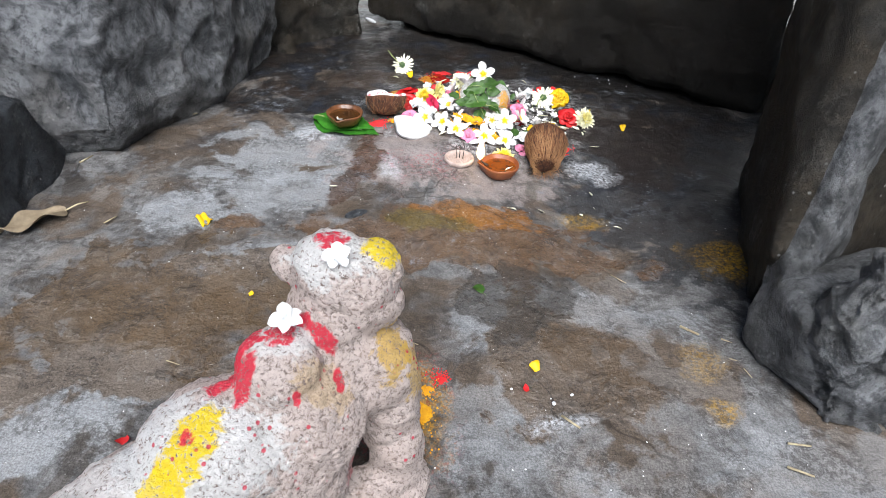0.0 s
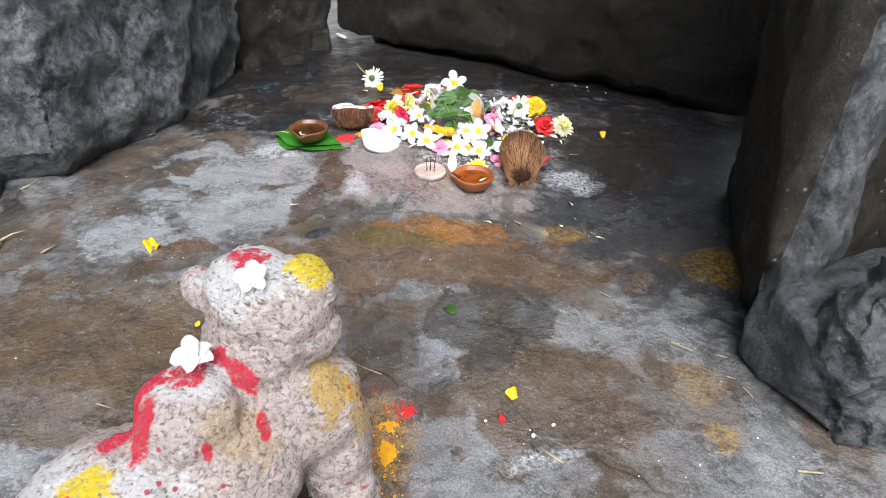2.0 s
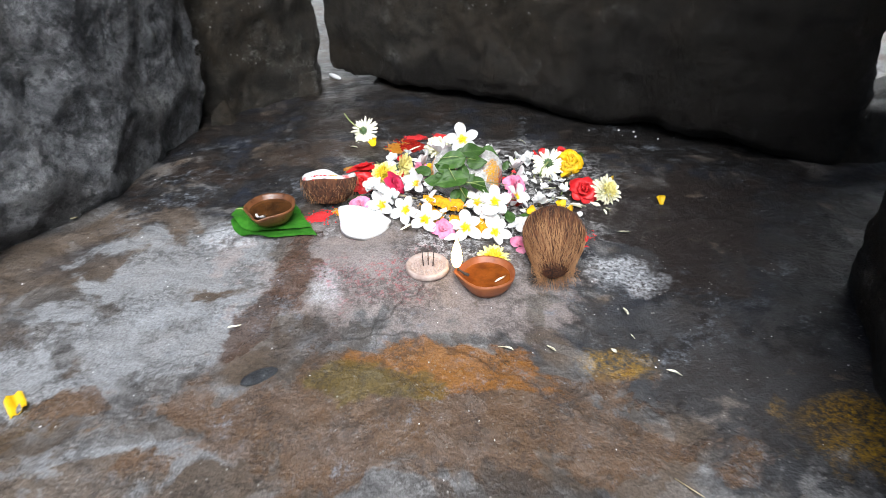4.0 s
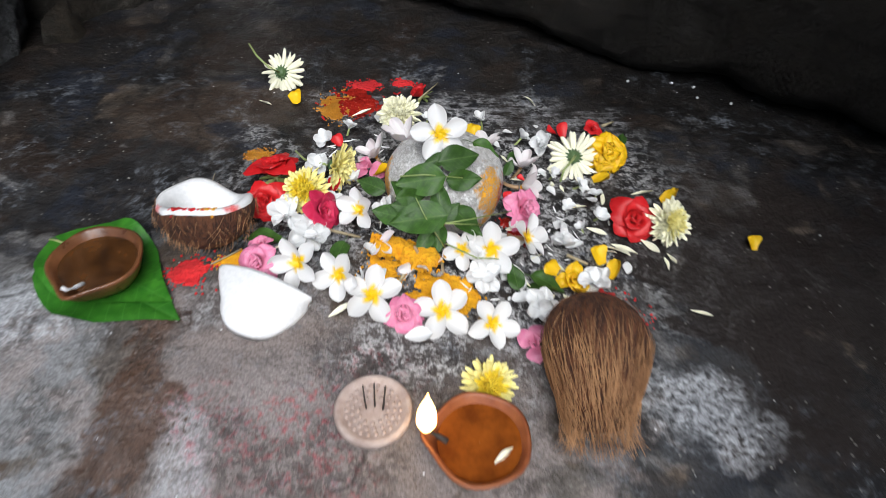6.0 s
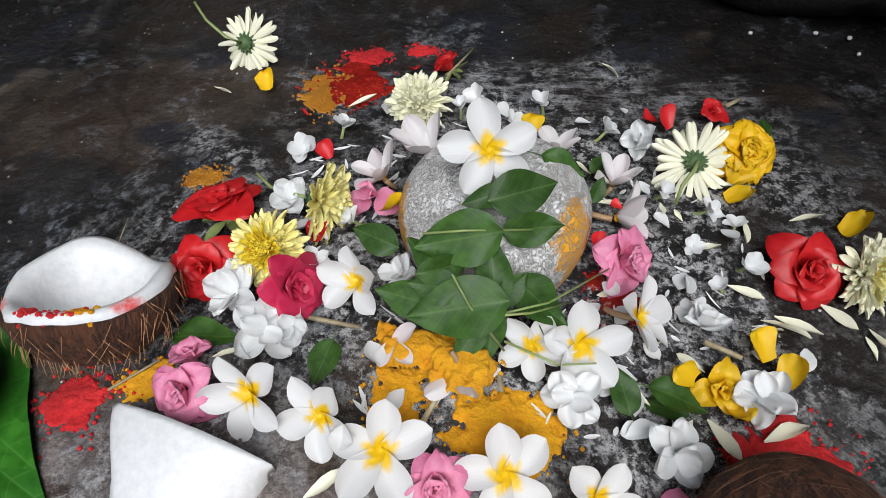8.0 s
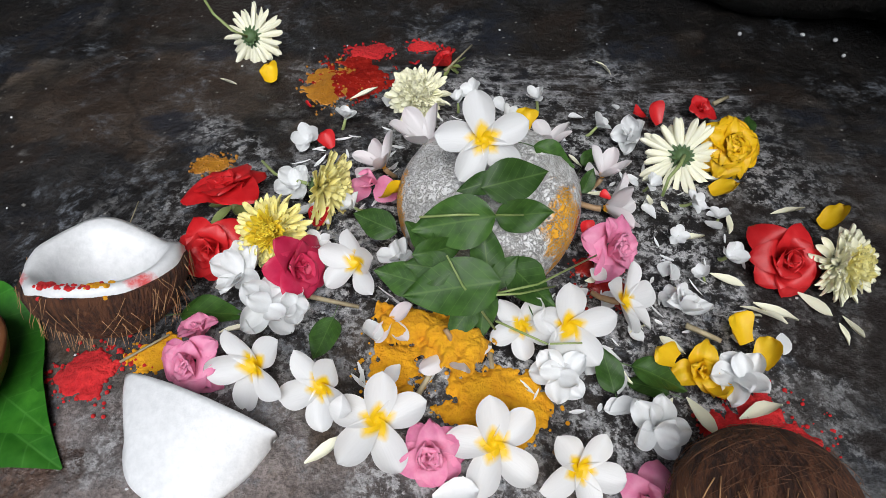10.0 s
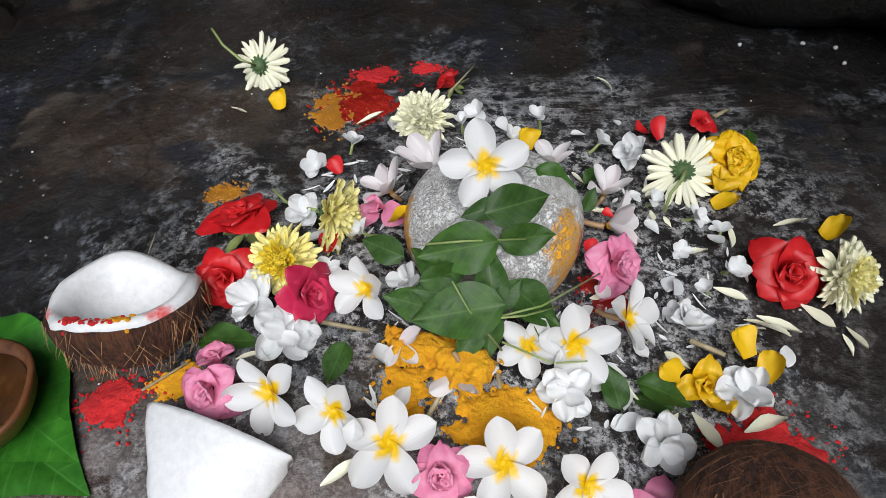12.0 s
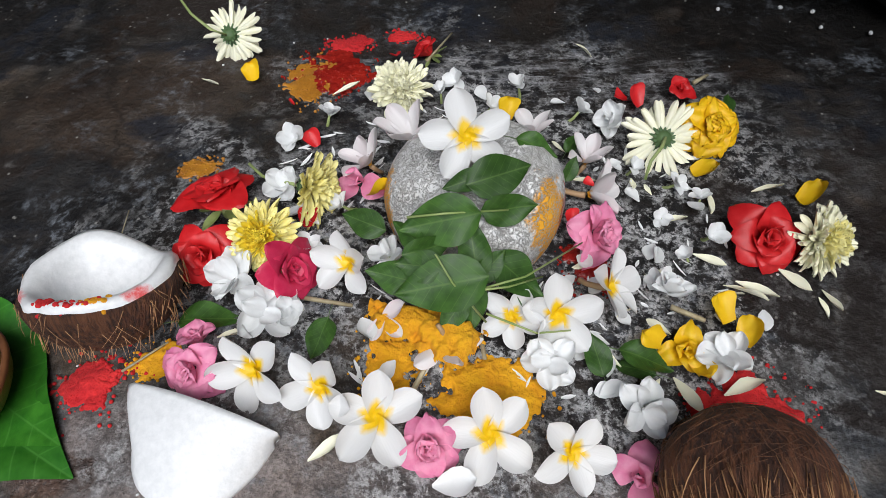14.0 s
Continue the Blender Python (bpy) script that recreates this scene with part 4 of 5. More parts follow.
def rose_petal(material, curl, roll, wave, seed):
    """A broad cupped petal whose rim rolls outwards."""
    def place(s, t):
        s, a = math.sin(s * math.pi / 2), (t - 0.5) * 2
        w = (0.3 + 0.7 * math.sin(math.pi / 2 * min(1, s / 0.6))) * (1 if s < 0.6 else math.sqrt(max(0.0, 1 - ((s - 0.6) / 0.4) ** 2.4)))
        x = a * 0.0145 * max(w, 0.03)
        y = 0.024 * s * (1 - 0.05 * a * a)
        rim = max(0.0, s - 0.62)
        crease = noise.noise(Vector((x * 130, y * 90, seed * 3.1)))
        z = 0.0052 * a * a * w * (1 - 0.7 * s) + curl * 0.024 * s * s - roll * 0.16 * rim * rim * 1.5 - roll * 0.0075 * a * a * rim + wave * 0.0017 * s * crease + wave * 0.0011 * s * s * math.sin(7 * a + seed * 2)
        return x, y, z
    return mesh("petal", *grid(10, 9, place), material)



def rose(x, y, z, n, spin, size, material, label, count=21, tight=0.0, sepals=False, kind="rose", wave=0.5):
    rng = random.Random(f"{x:.3f}{y:.3f}")
    if material.name not in ROSE_MESH:
        ROSE_MESH[material.name] = [rose_petal(material, c, r, wave, k) for k, (c, r) in enumerate(((0.1, 0.3), (-0.05, 0.45), (0.32, 0.1), (0.2, 0.22)))]
    sunk = Vector((x, y, z)) - Vector(n).normalized() * 0.007 * size
    root = holder(kind, facing(*sunk, n, spin, size * 1.0), label, "flower", "roses of the offering")
    for i in range(count):
        f = i / (count - 1)
        m = pose(0, 0, 0.004 * (1 - f), 0, 0, 137.5 * i + rng.uniform(-14, 14)) @ pose(0, 0.0006 + 0.0028 * f, 0, 86 - (66 - tight * 42) * f ** 1.15 + rng.uniform(-8, 8), rng.uniform(-12, 12), 0) @ Matrix.Scale((0.42 + 0.58 * f ** 0.75) * rng.uniform(0.9, 1.06), 4)
        part("petal", ROSE_MESH[material.name][rng.choice((0, 1)) if f > 0.55 else rng.choice((2, 3))], root, m)
    if sepals:
        for k in range(5):
            part("sepal", SEPAL, root, pose(0, 0, -0.003, 0, 0, 72 * k) @ pose(0, 0.002, 0, -20, 0, 0), "pale green sepal")
        part("stem", ROSE_STEM, root, label="short green stem")


SEPAL = petal("sepal", 0.02, 0.008, STEM, 0.3, 0.2, 0.4, 0.2, 0.2, 6, 3, 1.4)
ROSE_STEM = mesh("stem", *tube([(0, 0, -0.002), (0, 0, -0.008), (0.002, 0, -0.016)], 0.004, 0.0022), STEM)
rose(-0.0533, 1.4040, 0.0423, (-0.15, -0.7, 0.7), 0, 0.92, RED, "open red rose head")
rose(-0.0523, 1.4611, 0.0399, (-0.1, 0.2, 0.9), 0, 1.1, RED, "red rose head lying with its sepals showing", sepals=True, tight=0.85)
rose(0.0077, 1.3855, 0.0469, (0.75, -0.3, 0.5), 30, 0.9, MAGENTA, "crimson rose head lying on its side", tight=0.6, sepals=True)
rose(-0.0470, 1.3194, 0.0427, (-0.2, -0.6, 0.7), 0, 0.72, PINK, "pink rose head with loose petals", wave=1.5)
rose(-0.0483, 1.3443, 0.0371, (-0.1, 0.2, 0.9), 40, 0.62, PINK, "pink rose bud with pointed petals", 9, 0.8, wave=1.5)
rose(0.0930, 1.2696, 0.0248, (0.1, -0.5, 0.8), 0, 0.7, PINK, "crumpled pink rose between frangipanis", wave=1.5)
rose(0.2268, 1.4207, 0.0218, (0.5, -0.5, 0.6), 0, 0.95, PINK, "pink rose leaning on the sacred stone", wave=1.5)
rose(0.3494, 1.4098, 0.0173, (0.0, -0.6, 0.75), 0, 1.1, RED, "open red rose head on the bare stone", 19)
rose(0.3444, 1.5248, 0.0220, (0.1, -0.6, 0.75), 0, 1.0, YELLOW, "golden yellow rose with ruffled petals", 38, 0.0, True, wave=2.6)
rose(0.1108, 1.6613, 0.0162, (-0.5, 0.2, 0.7), 0, 0.75, RED, "small red rose bud with a stalk", 10, 0.9, True)
rose(0.3382, 1.5865, 0.0121, (0.2, -0.3, 0.8), 0, 0.6, RED, "small red and white bud", 10, 0.8)
rose(0.2159, 1.2502, 0.0052, (-0.3, -0.3, 0.8), 0, 0.75, PINK, "loose pink rose petals beside the coconut", 6, 0.0)
rose(0.0490, 1.4715, 0.0364, (-0.2, -0.5, 0.8), 60, 0.75, PINK, "pink rose petals tucked beside the stone", 5, 0.3)
rose(0.2674, 1.3285, 0.0084, (-0.1, -0.4, 0.8), 10, 0.7, YELLOW, "crumpled yellow rose among green leaves", 8, 0.2)


# ---- leaves ------------------------------------------------------------
def leaf_sheet(length, width, fold=0.25, droop=0.1, wave=0.3, heart=0.0, nu=12, nv=8):
    """A leaf from the origin along +y, folded at its midrib."""
    def place(s, t):
        a = (t - 0.5) * 2
        w = (math.sin(math.pi * s ** 0.72) ** 0.85) * (1 if not heart else (1 - 0.35 * s)) if 0 < s < 1 else 0.015
        if heart and s > 0.6:
            w *= 1 - 0.45 * ((s - 0.6) / 0.4) ** 0.8 * (1.6 - s)
        x = a * width / 2 * w
        y = length * s - heart * length * 0.16 * abs(a) * max(0, 1 - 3.5 * s)
        z = fold * abs(x) - droop * length * s * s + wave * 0.05 * length * math.sin(9 * s + 2.2 * a) * abs(a) + wave * 0.02 * length * math.sin(6 * s)
        return x, y, z
    return grid(nu, nv, place)


LEAF = [mesh("leaf", *leaf_sheet(1, wd, fo, dr, wv), GREEN) for wd, fo, dr, wv in ((0.6, 0.2, 0.12, 0.7), (0.52, 0.32, 0.2, 0.8), (0.64, 0.14, -0.06, 0.9))]
for me in LEAF:
    me.transform(Matrix.Scale(0.055, 4))
    me.update()
STALK = mesh("stalk", *tube([(0, 0.002, 0.0004), (0.001, -0.01, 0.001), (0.0015, -0.018, -0.001)], 0.0006, 0.0004, 6), CALYX)


def leaf(x, y, z, heading, n, length, k=0, label="dark green bilva leaf on the sacred stone", stalk=True):
    """heading: degrees in plan from stalk to tip, turned about the leaf's normal n."""
    rng = random.Random(f"{x:.3f}{y:.3f}")
    nn = (Vector(n).normalized() + 0.2 * Vector((rng.uniform(-1, 1), rng.uniform(-1, 1), rng.uniform(-1, 1)))).normalized()
    d = Vector((math.cos(radians(heading)), math.sin(radians(heading)), 0))
    yv = (d - nn * d.dot(nn)).normalized()
    xv = yv.cross(nn)
    m = Matrix.Translation(Vector((x, y, z)) - yv * length / 2) @ Matrix((xv, yv, nn)).transposed().to_4x4() @ Matrix.Scale(0.94 * length / 0.055, 4)
    ob = tagged(new("leaf", LEAF[k % 3]), label, "leaf", "green leaves of the offering")
    ob.matrix_basis = m
    if stalk:
        part("stalk", STALK, ob, label="thin green stalk")


S, SL, SR = (0, -0.75, 0.65), (-0.3, -0.65, 0.7), (0.3, -0.6, 0.7)
for (x, y, z), h, n, ln, k in (
        ((0.1496, 1.4151, 0.0958), 18, S, 0.05, 0), ((0.1242, 1.4101, 0.0959), 200, S, 0.03, 1), ((0.1544, 1.4007, 0.0793), 5, S, 0.04, 2),
        ((0.1067, 1.3831, 0.0914), 195, S, 0.054, 2), ((0.0564, 1.4128, 0.0599), 150, SL, 0.036, 0), ((0.1014, 1.3700, 0.0822), 10, S, 0.036, 1),
        ((0.1277, 1.3732, 0.0765), 95, S, 0.044, 1), ((0.0752, 1.3652, 0.0629), 160, SL, 0.036, 2), ((0.1044, 1.3499, 0.0716), 188, (0, -0.6, 0.8), 0.062, 0),
        ((0.1567, 1.3658, 0.0509), -35, SR, 0.046, 2), ((0.1267, 1.3519, 0.0405), -95, (0.1, -0.5, 0.8), 0.036, 1), ((0.1387, 1.3669, 0.0651), 60, S, 0.03, 0),
        ((0.0874, 1.3819, 0.0822), 130, SL, 0.03, 1), ((0.0933, 1.3629, 0.0753), 170, SL, 0.034, 2), ((0.1124, 1.3443, 0.0444), -120, (0, -0.5, 0.8), 0.03, 0), ((0.1633, 1.3584, 0.0361), -60, SR, 0.032, 1)):
    leaf(x, y, z, h, n, ln, k, stalk=False)
for (x, y, z), h, n, ln, k in (
        ((0.2115, 1.4673, 0.0426), 80, (0.2, -0.7, 0.7), 0.022, 0), ((0.1822, 1.4593, 0.0745), -20, (0, -0.3, 0.9), 0.036, 1), ((-0.0442, 1.3622, 0.0314), 5, UP, 0.044, 0), ((0.0273, 1.3405, 0.0315), -110, (0, -0.2, 1), 0.032, 2),
        ((0.2063, 1.3291, 0.0115), 100, (0, -0.3, 0.9), 0.032, 2), ((0.2412, 1.3237, 0.0093), -20, (0, -0.2, 0.9), 0.042, 1), ((0.2299, 1.3201, 0.0057), 150, UP, 0.03, 0), ((0.3712, 1.5585, 0.0200), 70, (0.2, -0.4, 0.8), 0.026, 1), ((0.2257, 1.5179, 0.0217), 50, (0, -0.4, 0.9), 0.024, 1), ((-0.0834, 0.6825, 0.0041), -60, UP, 0.026, 1), ((0.0908, 0.7654, 0.0015), 120, UP, 0.035, 1)):
    leaf(x, y, z, h, n, ln, k, "green leaf lying on the stone floor")
for pts in ([(0.1300, 1.3499, 0.0650), (0.1586, 1.3573, 0.0646), (0.2083, 1.4042, 0.0327)], [(0.1336, 1.3416, 0.0394), (0.1129, 1.3499, 0.0744), (0.1038, 1.3607, 0.0888)], [(0.0883, 1.3838, 0.0960), (0.1118, 1.3812, 0.1007), (0.1505, 1.3903, 0.0898)], [(0.1260, 1.3455, 0.0705), (0.1474, 1.3511, 0.0638), (0.1733, 1.3694, 0.0452)], [(0.1343, 1.3478, 0.0394), (0.1659, 1.3357, 0.0314), (0.1888, 1.3385, 0.0272)]):
    tagged(new("leaf_stalk", mesh("leaf_stalk", *tube(pts, 0.0008, 0.0006), STEM)), "thin green stalk of a bilva leaf", "stalk", "bilva stalks")


# ---- loose petals and scraps -------------------------------------------
STRIP = [petal("strip", 0.024, 0.0075, CREAM, 0.3, c, 0.6, t, 0.3, 6, 3, 1.4) for c, t in ((0.1, 0.5), (0.25, -0.3), (-0.1, 0.8))]
BLADE = [petal("blade", 0.02, 0.013, WHITE, 0.25, c, 0.6, t, 0.4, 6, 4, 1.6) for c, t in ((0.1, 0.2), (0.3, -0.3), (0.0, 0.5))]
GOLDP = [petal("gold", 0.019, 0.019, YELLOW, 0.3, c, 0.72, t, 1.6, 6, 5, 3.0, 0.6) for c, t in ((0.15, 0.2), (0.3, -0.3), (0.4, 0.3))]
REDP = [petal("red", 0.016, 0.016, RED, 0.3, c, 0.66, t, 0.8, 6, 5, 2.4, 0.4) for c, t in ((0.2, 0.2), (0.4, -0.3), (0.1, 0.3))]


def scatter(rows, meshes, name, label, group, lift=0.0):
    for i, (x, y, z, turn, size) in enumerate(rows):
        rng = random.Random(f"{name}{i}")
        ob = tagged(new(name, meshes[i % len(meshes)]), label, "petal", group)
        ob.matrix_basis = pose(x, y, z + 0.0015, rng.uniform(-6, 14) + lift * rng.uniform(0.5, 1.8), rng.uniform(-22, 22), turn) @ Matrix.Scale(size, 4)


scatter([(-0.1068, 1.6428, 0.0080, 235, 0.9), (0.0211, 1.6037, 0.0124, 290, 1.1), (0.2610, 1.6775, 0.0013, 215, 1.0), (0.3648, 1.4682, 0.0008, 270, 1.1), (0.3574, 1.3929, 0.0001, 220, 1.1), (0.3110, 1.3799, 0.0021, 240, 1.3), (0.3201, 1.3818, 0.0040, 235, 1.25),
         (0.3817, 1.3729, -0.0003, 180, 1.0), (0.2836, 1.2973, 0.0026, 290, 1.4), (0.2789, 1.4418, 0.0023, 275, 1.1), (0.2983, 1.4095, 0.0017, 240, 1.0), (-0.0390, 1.3475, 0.0285, 275, 1.0), (0.0240, 1.2660, 0.0239, 300, 1.1), (0.2549, 1.3120, 0.0022, 205, 1.2),
         (0.2620, 1.3968, 0.0043, 220, 1.1), (0.3290, 1.4663, 0.0039, 160, 1.0)], STRIP, "floret", "loose cream chrysanthemum floret on the stone", "loose florets")
scatter([(0.2658, 1.6073, 0.0015, 180, 0.6), (0.2086, 1.4079, 0.0107, 220, 0.85), (0.2745, 1.4173, 0.0022, 150, 0.9), (0.0943, 1.2502, 0.0146, 275, 1.3), (-0.0086, 1.4463, 0.0295, 260, 1.0), (0.0549, 1.6076, 0.0136, 180, 0.8), (0.2337, 1.5860, 0.0031, 80, 0.7), (0.3093, 1.4604, 0.0020, 200, 0.9),
         (0.2182, 1.3067, 0.0019, 100, 0.9), (0.2703, 1.4619, 0.0036, 30, 0.8), (0.0219, 1.4335, 0.0326, 60, 1.0), (0.0750, 1.3261, 0.0234, 140, 0.8), (0.0542, 1.3532, 0.0327, 200, 1.0), (0.2036, 1.3011, 0.0038, 300, 0.9), (-0.0149, 1.3583, 0.0359, 190, 1.0), (0.1600, 1.5853, 0.0118, 20, 0.9)], BLADE, "white_petal", "loose white petal lying on the stone", "loose white petals")
scatter([(0.3498, 1.1100, -0.0170, 175, 1.0), (0.3845, 1.2961, -0.0030, 235, 0.9), (0.3771, 1.3671, -0.0005, 185, 0.7), (0.3461, 1.0557, -0.0188, 190, 0.5), (-0.1807, 1.0590, 0.0040, 140, 0.8), (0.1632, 1.0208, -0.0071, 265, 0.85), (0.2282, 1.0294, -0.0137, 205, 0.85), (0.3131, 1.0265, -0.0185, 210, 0.6), (0.3727, 0.9835, -0.0161, 235, 0.8)], STRIP, "white_floret", "white floret fallen on the bare floor", "fallen florets")
scatter([(-0.0547, 1.6303, 0.0118, 10, 1.0), (0.1728, 1.5532, 0.0158, 0, 1.0), (0.3986, 1.4527, 0.0017, 290, 1.1), (0.3222, 1.4883, 0.0031, 280, 1.1), (0.2989, 1.3446, 0.0103, 20, 1.05), (0.3061, 1.3307, 0.0057, 310, 1.0), (0.2517, 1.3343, 0.0092, 60, 0.9), (0.2700, 1.3202, 0.0040, 200, 0.9), (0.4801, 1.3771, 0.0012, 10, 0.8), (0.1671, 0.5830, 0.0020, 20, 0.8), (-0.2751, 0.7229, 0.0010, 300, 0.45), (0.0582, 1.4635, 0.0298, 250, 1.1), (0.2411, 1.3030, 0.0024, 80, 0.7)],
        GOLDP, "yellow_petal", "loose yellow rose petal", "loose yellow petals", 12)
scatter([(0.0130, 1.5266, 0.0215, 30, 0.95), (0.2988, 1.5739, 0.0043, 30, 1.2), (0.0788, 1.6639, 0.0085, 200, 0.7), (0.2913, 1.5851, 0.0033, 100, 1.0), (0.0141, 1.4309, 0.0333, 10, 0.9), (0.1373, 1.4436, 0.0749, 20, 0.9), (0.2297, 1.4618, 0.0258, 60, 0.55), (-0.0126, 1.5901, 0.0142, 90, 0.4), (-0.3592, 0.4540, 0.0030, 200, 1.0), (0.1520, 0.5506, 0.0020, 100, 0.7), (0.2070, 1.4277, 0.0229, 10, 0.7)], REDP, "red_petal", "loose red rose petal", "loose red petals", 14)
scatter([(-0.1014, 0.6941, 0.0041, 30, 1.0), (-0.1766, 0.4414, 0.0010, 100, 0.2)], BLADE, "white_petal", "loose white petal beside the bull statue", "loose white petals")


def loose_petals():
    rng = random.Random(31)
    rows = []
    while len(rows) < 34:
        x, y = rng.uniform(0.2, 0.335), rng.uniform(1.31, 1.56)
        if math.hypot(x - 0.137, y - 1.452) > 0.075 and math.hypot(x - 0.3494, y - 1.4098) > 0.04:
            rows.append((x, y, ground_z(x, y) + relief(x, y) + 0.001, rng.uniform(0, 360), rng.uniform(0.45, 0.95)))
    scatter(rows[:22], BLADE, "white_petal", "loose white petal lying on the stone", "loose white petals")
    scatter(rows[22:], STRIP, "floret", "loose cream chrysanthemum floret on the stone", "loose florets")


loose_petals()


def flake_bed():
    """Torn scraps of petals strewn thickly round the stone."""
    rng = random.Random(5)
    pieces = []
    while len(pieces) < 110:
        a, r = rng.uniform(0, 2 * math.pi), rng.uniform(0.066, 0.17)
        x, y = 0.15 + r * math.cos(a) * 1.08, 1.44 + r * math.sin(a) * 0.9
        if noise.noise(Vector((x * 16, y * 16, 2))) < -0.12 or x > 0.33 or y < 1.3:
            continue
        ln, wd = rng.uniform(0.006, 0.016), rng.uniform(0.0014, 0.0034)
        sheet = grid(3, 2, lambda s, t: ((t - 0.5) * wd * math.sin(math.pi * (0.12 + 0.8 * s)), ln * (s - 0.5), 0.25 * ln * (s - 0.5) ** 2 + wd * (t - 0.5) ** 2))
        pieces.append(moved(sheet, pose(x, y, ground_z(x, y) + relief(x, y) + rng.uniform(0.0008, 0.003), rng.uniform(-15, 15), rng.uniform(-20, 20), rng.uniform(0, 360))))
    tagged(new("petal_scraps", mesh("petal_scraps", *joined(pieces), WHITE)), "tiny torn white petal scraps strewn round the stone", "petal scraps", kind="stuff")


flake_bed()


# ---- powders -----------------------------------------------------------
def powder(x, y, z, rx, ry, turn, material, label, height=0.003, seed=0, hole=0.0, cell=0.0009, name="powder_patch"):
    """A low crumbly heap with a ragged edge and loose crumbs round it."""
    nx, ny = int(2.6 * rx / cell), int(2.6 * ry / cell)
    verts, index, faces = [], {}, []
    for i in range(nx + 1):
        for j in range(ny + 1):
            u, v = (i / nx - 0.5) * 2.6, (j / ny - 0.5) * 2.6
            px, py = u * rx, v * ry
            q = Vector((px, py, seed * 7.3))
            d = 1 - math.hypot(u, v) + 0.75 * noise.noise(q * 45) + 0.5 * noise.noise(q * 120) + 0.25 * noise.noise(q * 300) - hole
            if d > -0.3:
                index[i, j] = len(verts)
                h = height * (min(1, d * 1.6) * (0.75 + 0.22 * noise.noise(q * 80)) + 0.07 * noise.noise(q * 420))
                verts.append((px, py, max(0.0004, h + 0.0006) if d > 0.04 else (d - 0.04) * 0.02))
    for (i, j), k in index.items():
        if (i + 1, j) in index and (i, j + 1) in index and (i + 1, j + 1) in index:
            faces.append((k, index[i + 1, j], index[i + 1, j + 1], index[i, j + 1]))
    c, s = math.cos(radians(turn)), math.sin(radians(turn))
    flat = z - ground_z(x, y) > 0.008
    verts = [(x + a * c - b * s, y + a * s + b * c, h + (z if flat else ground_z(x + a * c - b * s, y + a * s + b * c) + relief(x + a * c - b * s, y + a * s + b * c))) for a, b, h in verts]
    rng = random.Random(seed)
    crumbs = []
    for _ in range(80):
        a, r = rng.uniform(0, 6.28), rng.uniform(0.5, 1.4) ** 1.3
        px, py = x + rx * r * math.cos(a), y + ry * r * math.sin(a)
        crumbs.append(ellipsoid((px, py, z if flat else ground_z(px, py) + relief(px, py) + 0.0008), [rng.uniform(0.0004, 0.0016)] * 3, seg=6))
    base = (verts, faces)
    tagged(new(name, mesh(name, *joined([base] + ([] if flat else crumbs)), material)), label, "powder", kind="stuff")


red, gold = "heap of bright red vermilion powder on the stone", "heap of orange turmeric powder on the stone"
powder(-0.1164, 1.3225, 0.0177, 0.03, 0.02, 0, KUMKUM, red, 0.004, 1, 0.45)
powder(0.0214, 1.6434, 0.0087, 0.034, 0.03, 10, WET_KUMKUM, "wet dark red vermilion smear on the stone", 0.0015, 2)
powder(0.0319, 1.6923, 0.0057, 0.02, 0.012, 0, KUMKUM, red, 0.003, 3)
powder(0.0877, 1.7022, 0.0037, 0.014, 0.009, 0, KUMKUM, red, 0.003, 4)
powder(0.3024, 1.2912, -0.0042, 0.03, 0.024, -25, KUMKUM, red, 0.005, 5, -0.15)
powder(0.2696, 1.2938, -0.0032, 0.008, 0.008, 0, KUMKUM, red, 0.003, 15)
powder(0.2172, 1.4015, 0.0022, 0.018, 0.018, 0, WET_KUMKUM, "wet red vermilion beside the sacred stone", 0.002, 6)
powder(0.1278, 1.3088, 0.0094, 0.035, 0.022, -8, TURMERIC, gold, 0.005, 7, -0.05)
powder(0.0710, 1.3310, 0.0181, 0.018, 0.024, 20, TURMERIC, gold, 0.004, 8, -0.05)
powder(0.0949, 1.3428, 0.0349, 0.032, 0.013, -28, TURMERIC, "ridge of orange turmeric on wilted petals", 0.006, 9, -0.1)
powder(-0.0032, 1.6336, 0.0099, 0.022, 0.034, -20, RUST, "rusty wet turmeric smear on the stone", 0.0012, 10, 0.05)
powder(-0.0786, 1.3364, 0.0225, 0.014, 0.01, 20, TURMERIC, gold, 0.003, 11)
powder(-0.0831, 1.5141, 0.0164, 0.014, 0.01, 0, RUST, "rusty wet turmeric smear on the stone", 0.001, 12)
powder(0.0086, 0.5084, 0.0000, 0.018, 0.05, 5, TURMERIC, "turmeric sprinkled beside the bull statue", 0.0012, 13, 0.45)
powder(0.0257, 0.5672, 0.0000, 0.012, 0.012, 0, KUMKUM, "red powder crumbs beside the bull statue", 0.0012, 14, 0.5)
powder(-0.1179, 1.3305, 0.0177, 0.02, 0.012, 0, KUMKUM, red, 0.003, 16, 0.1)


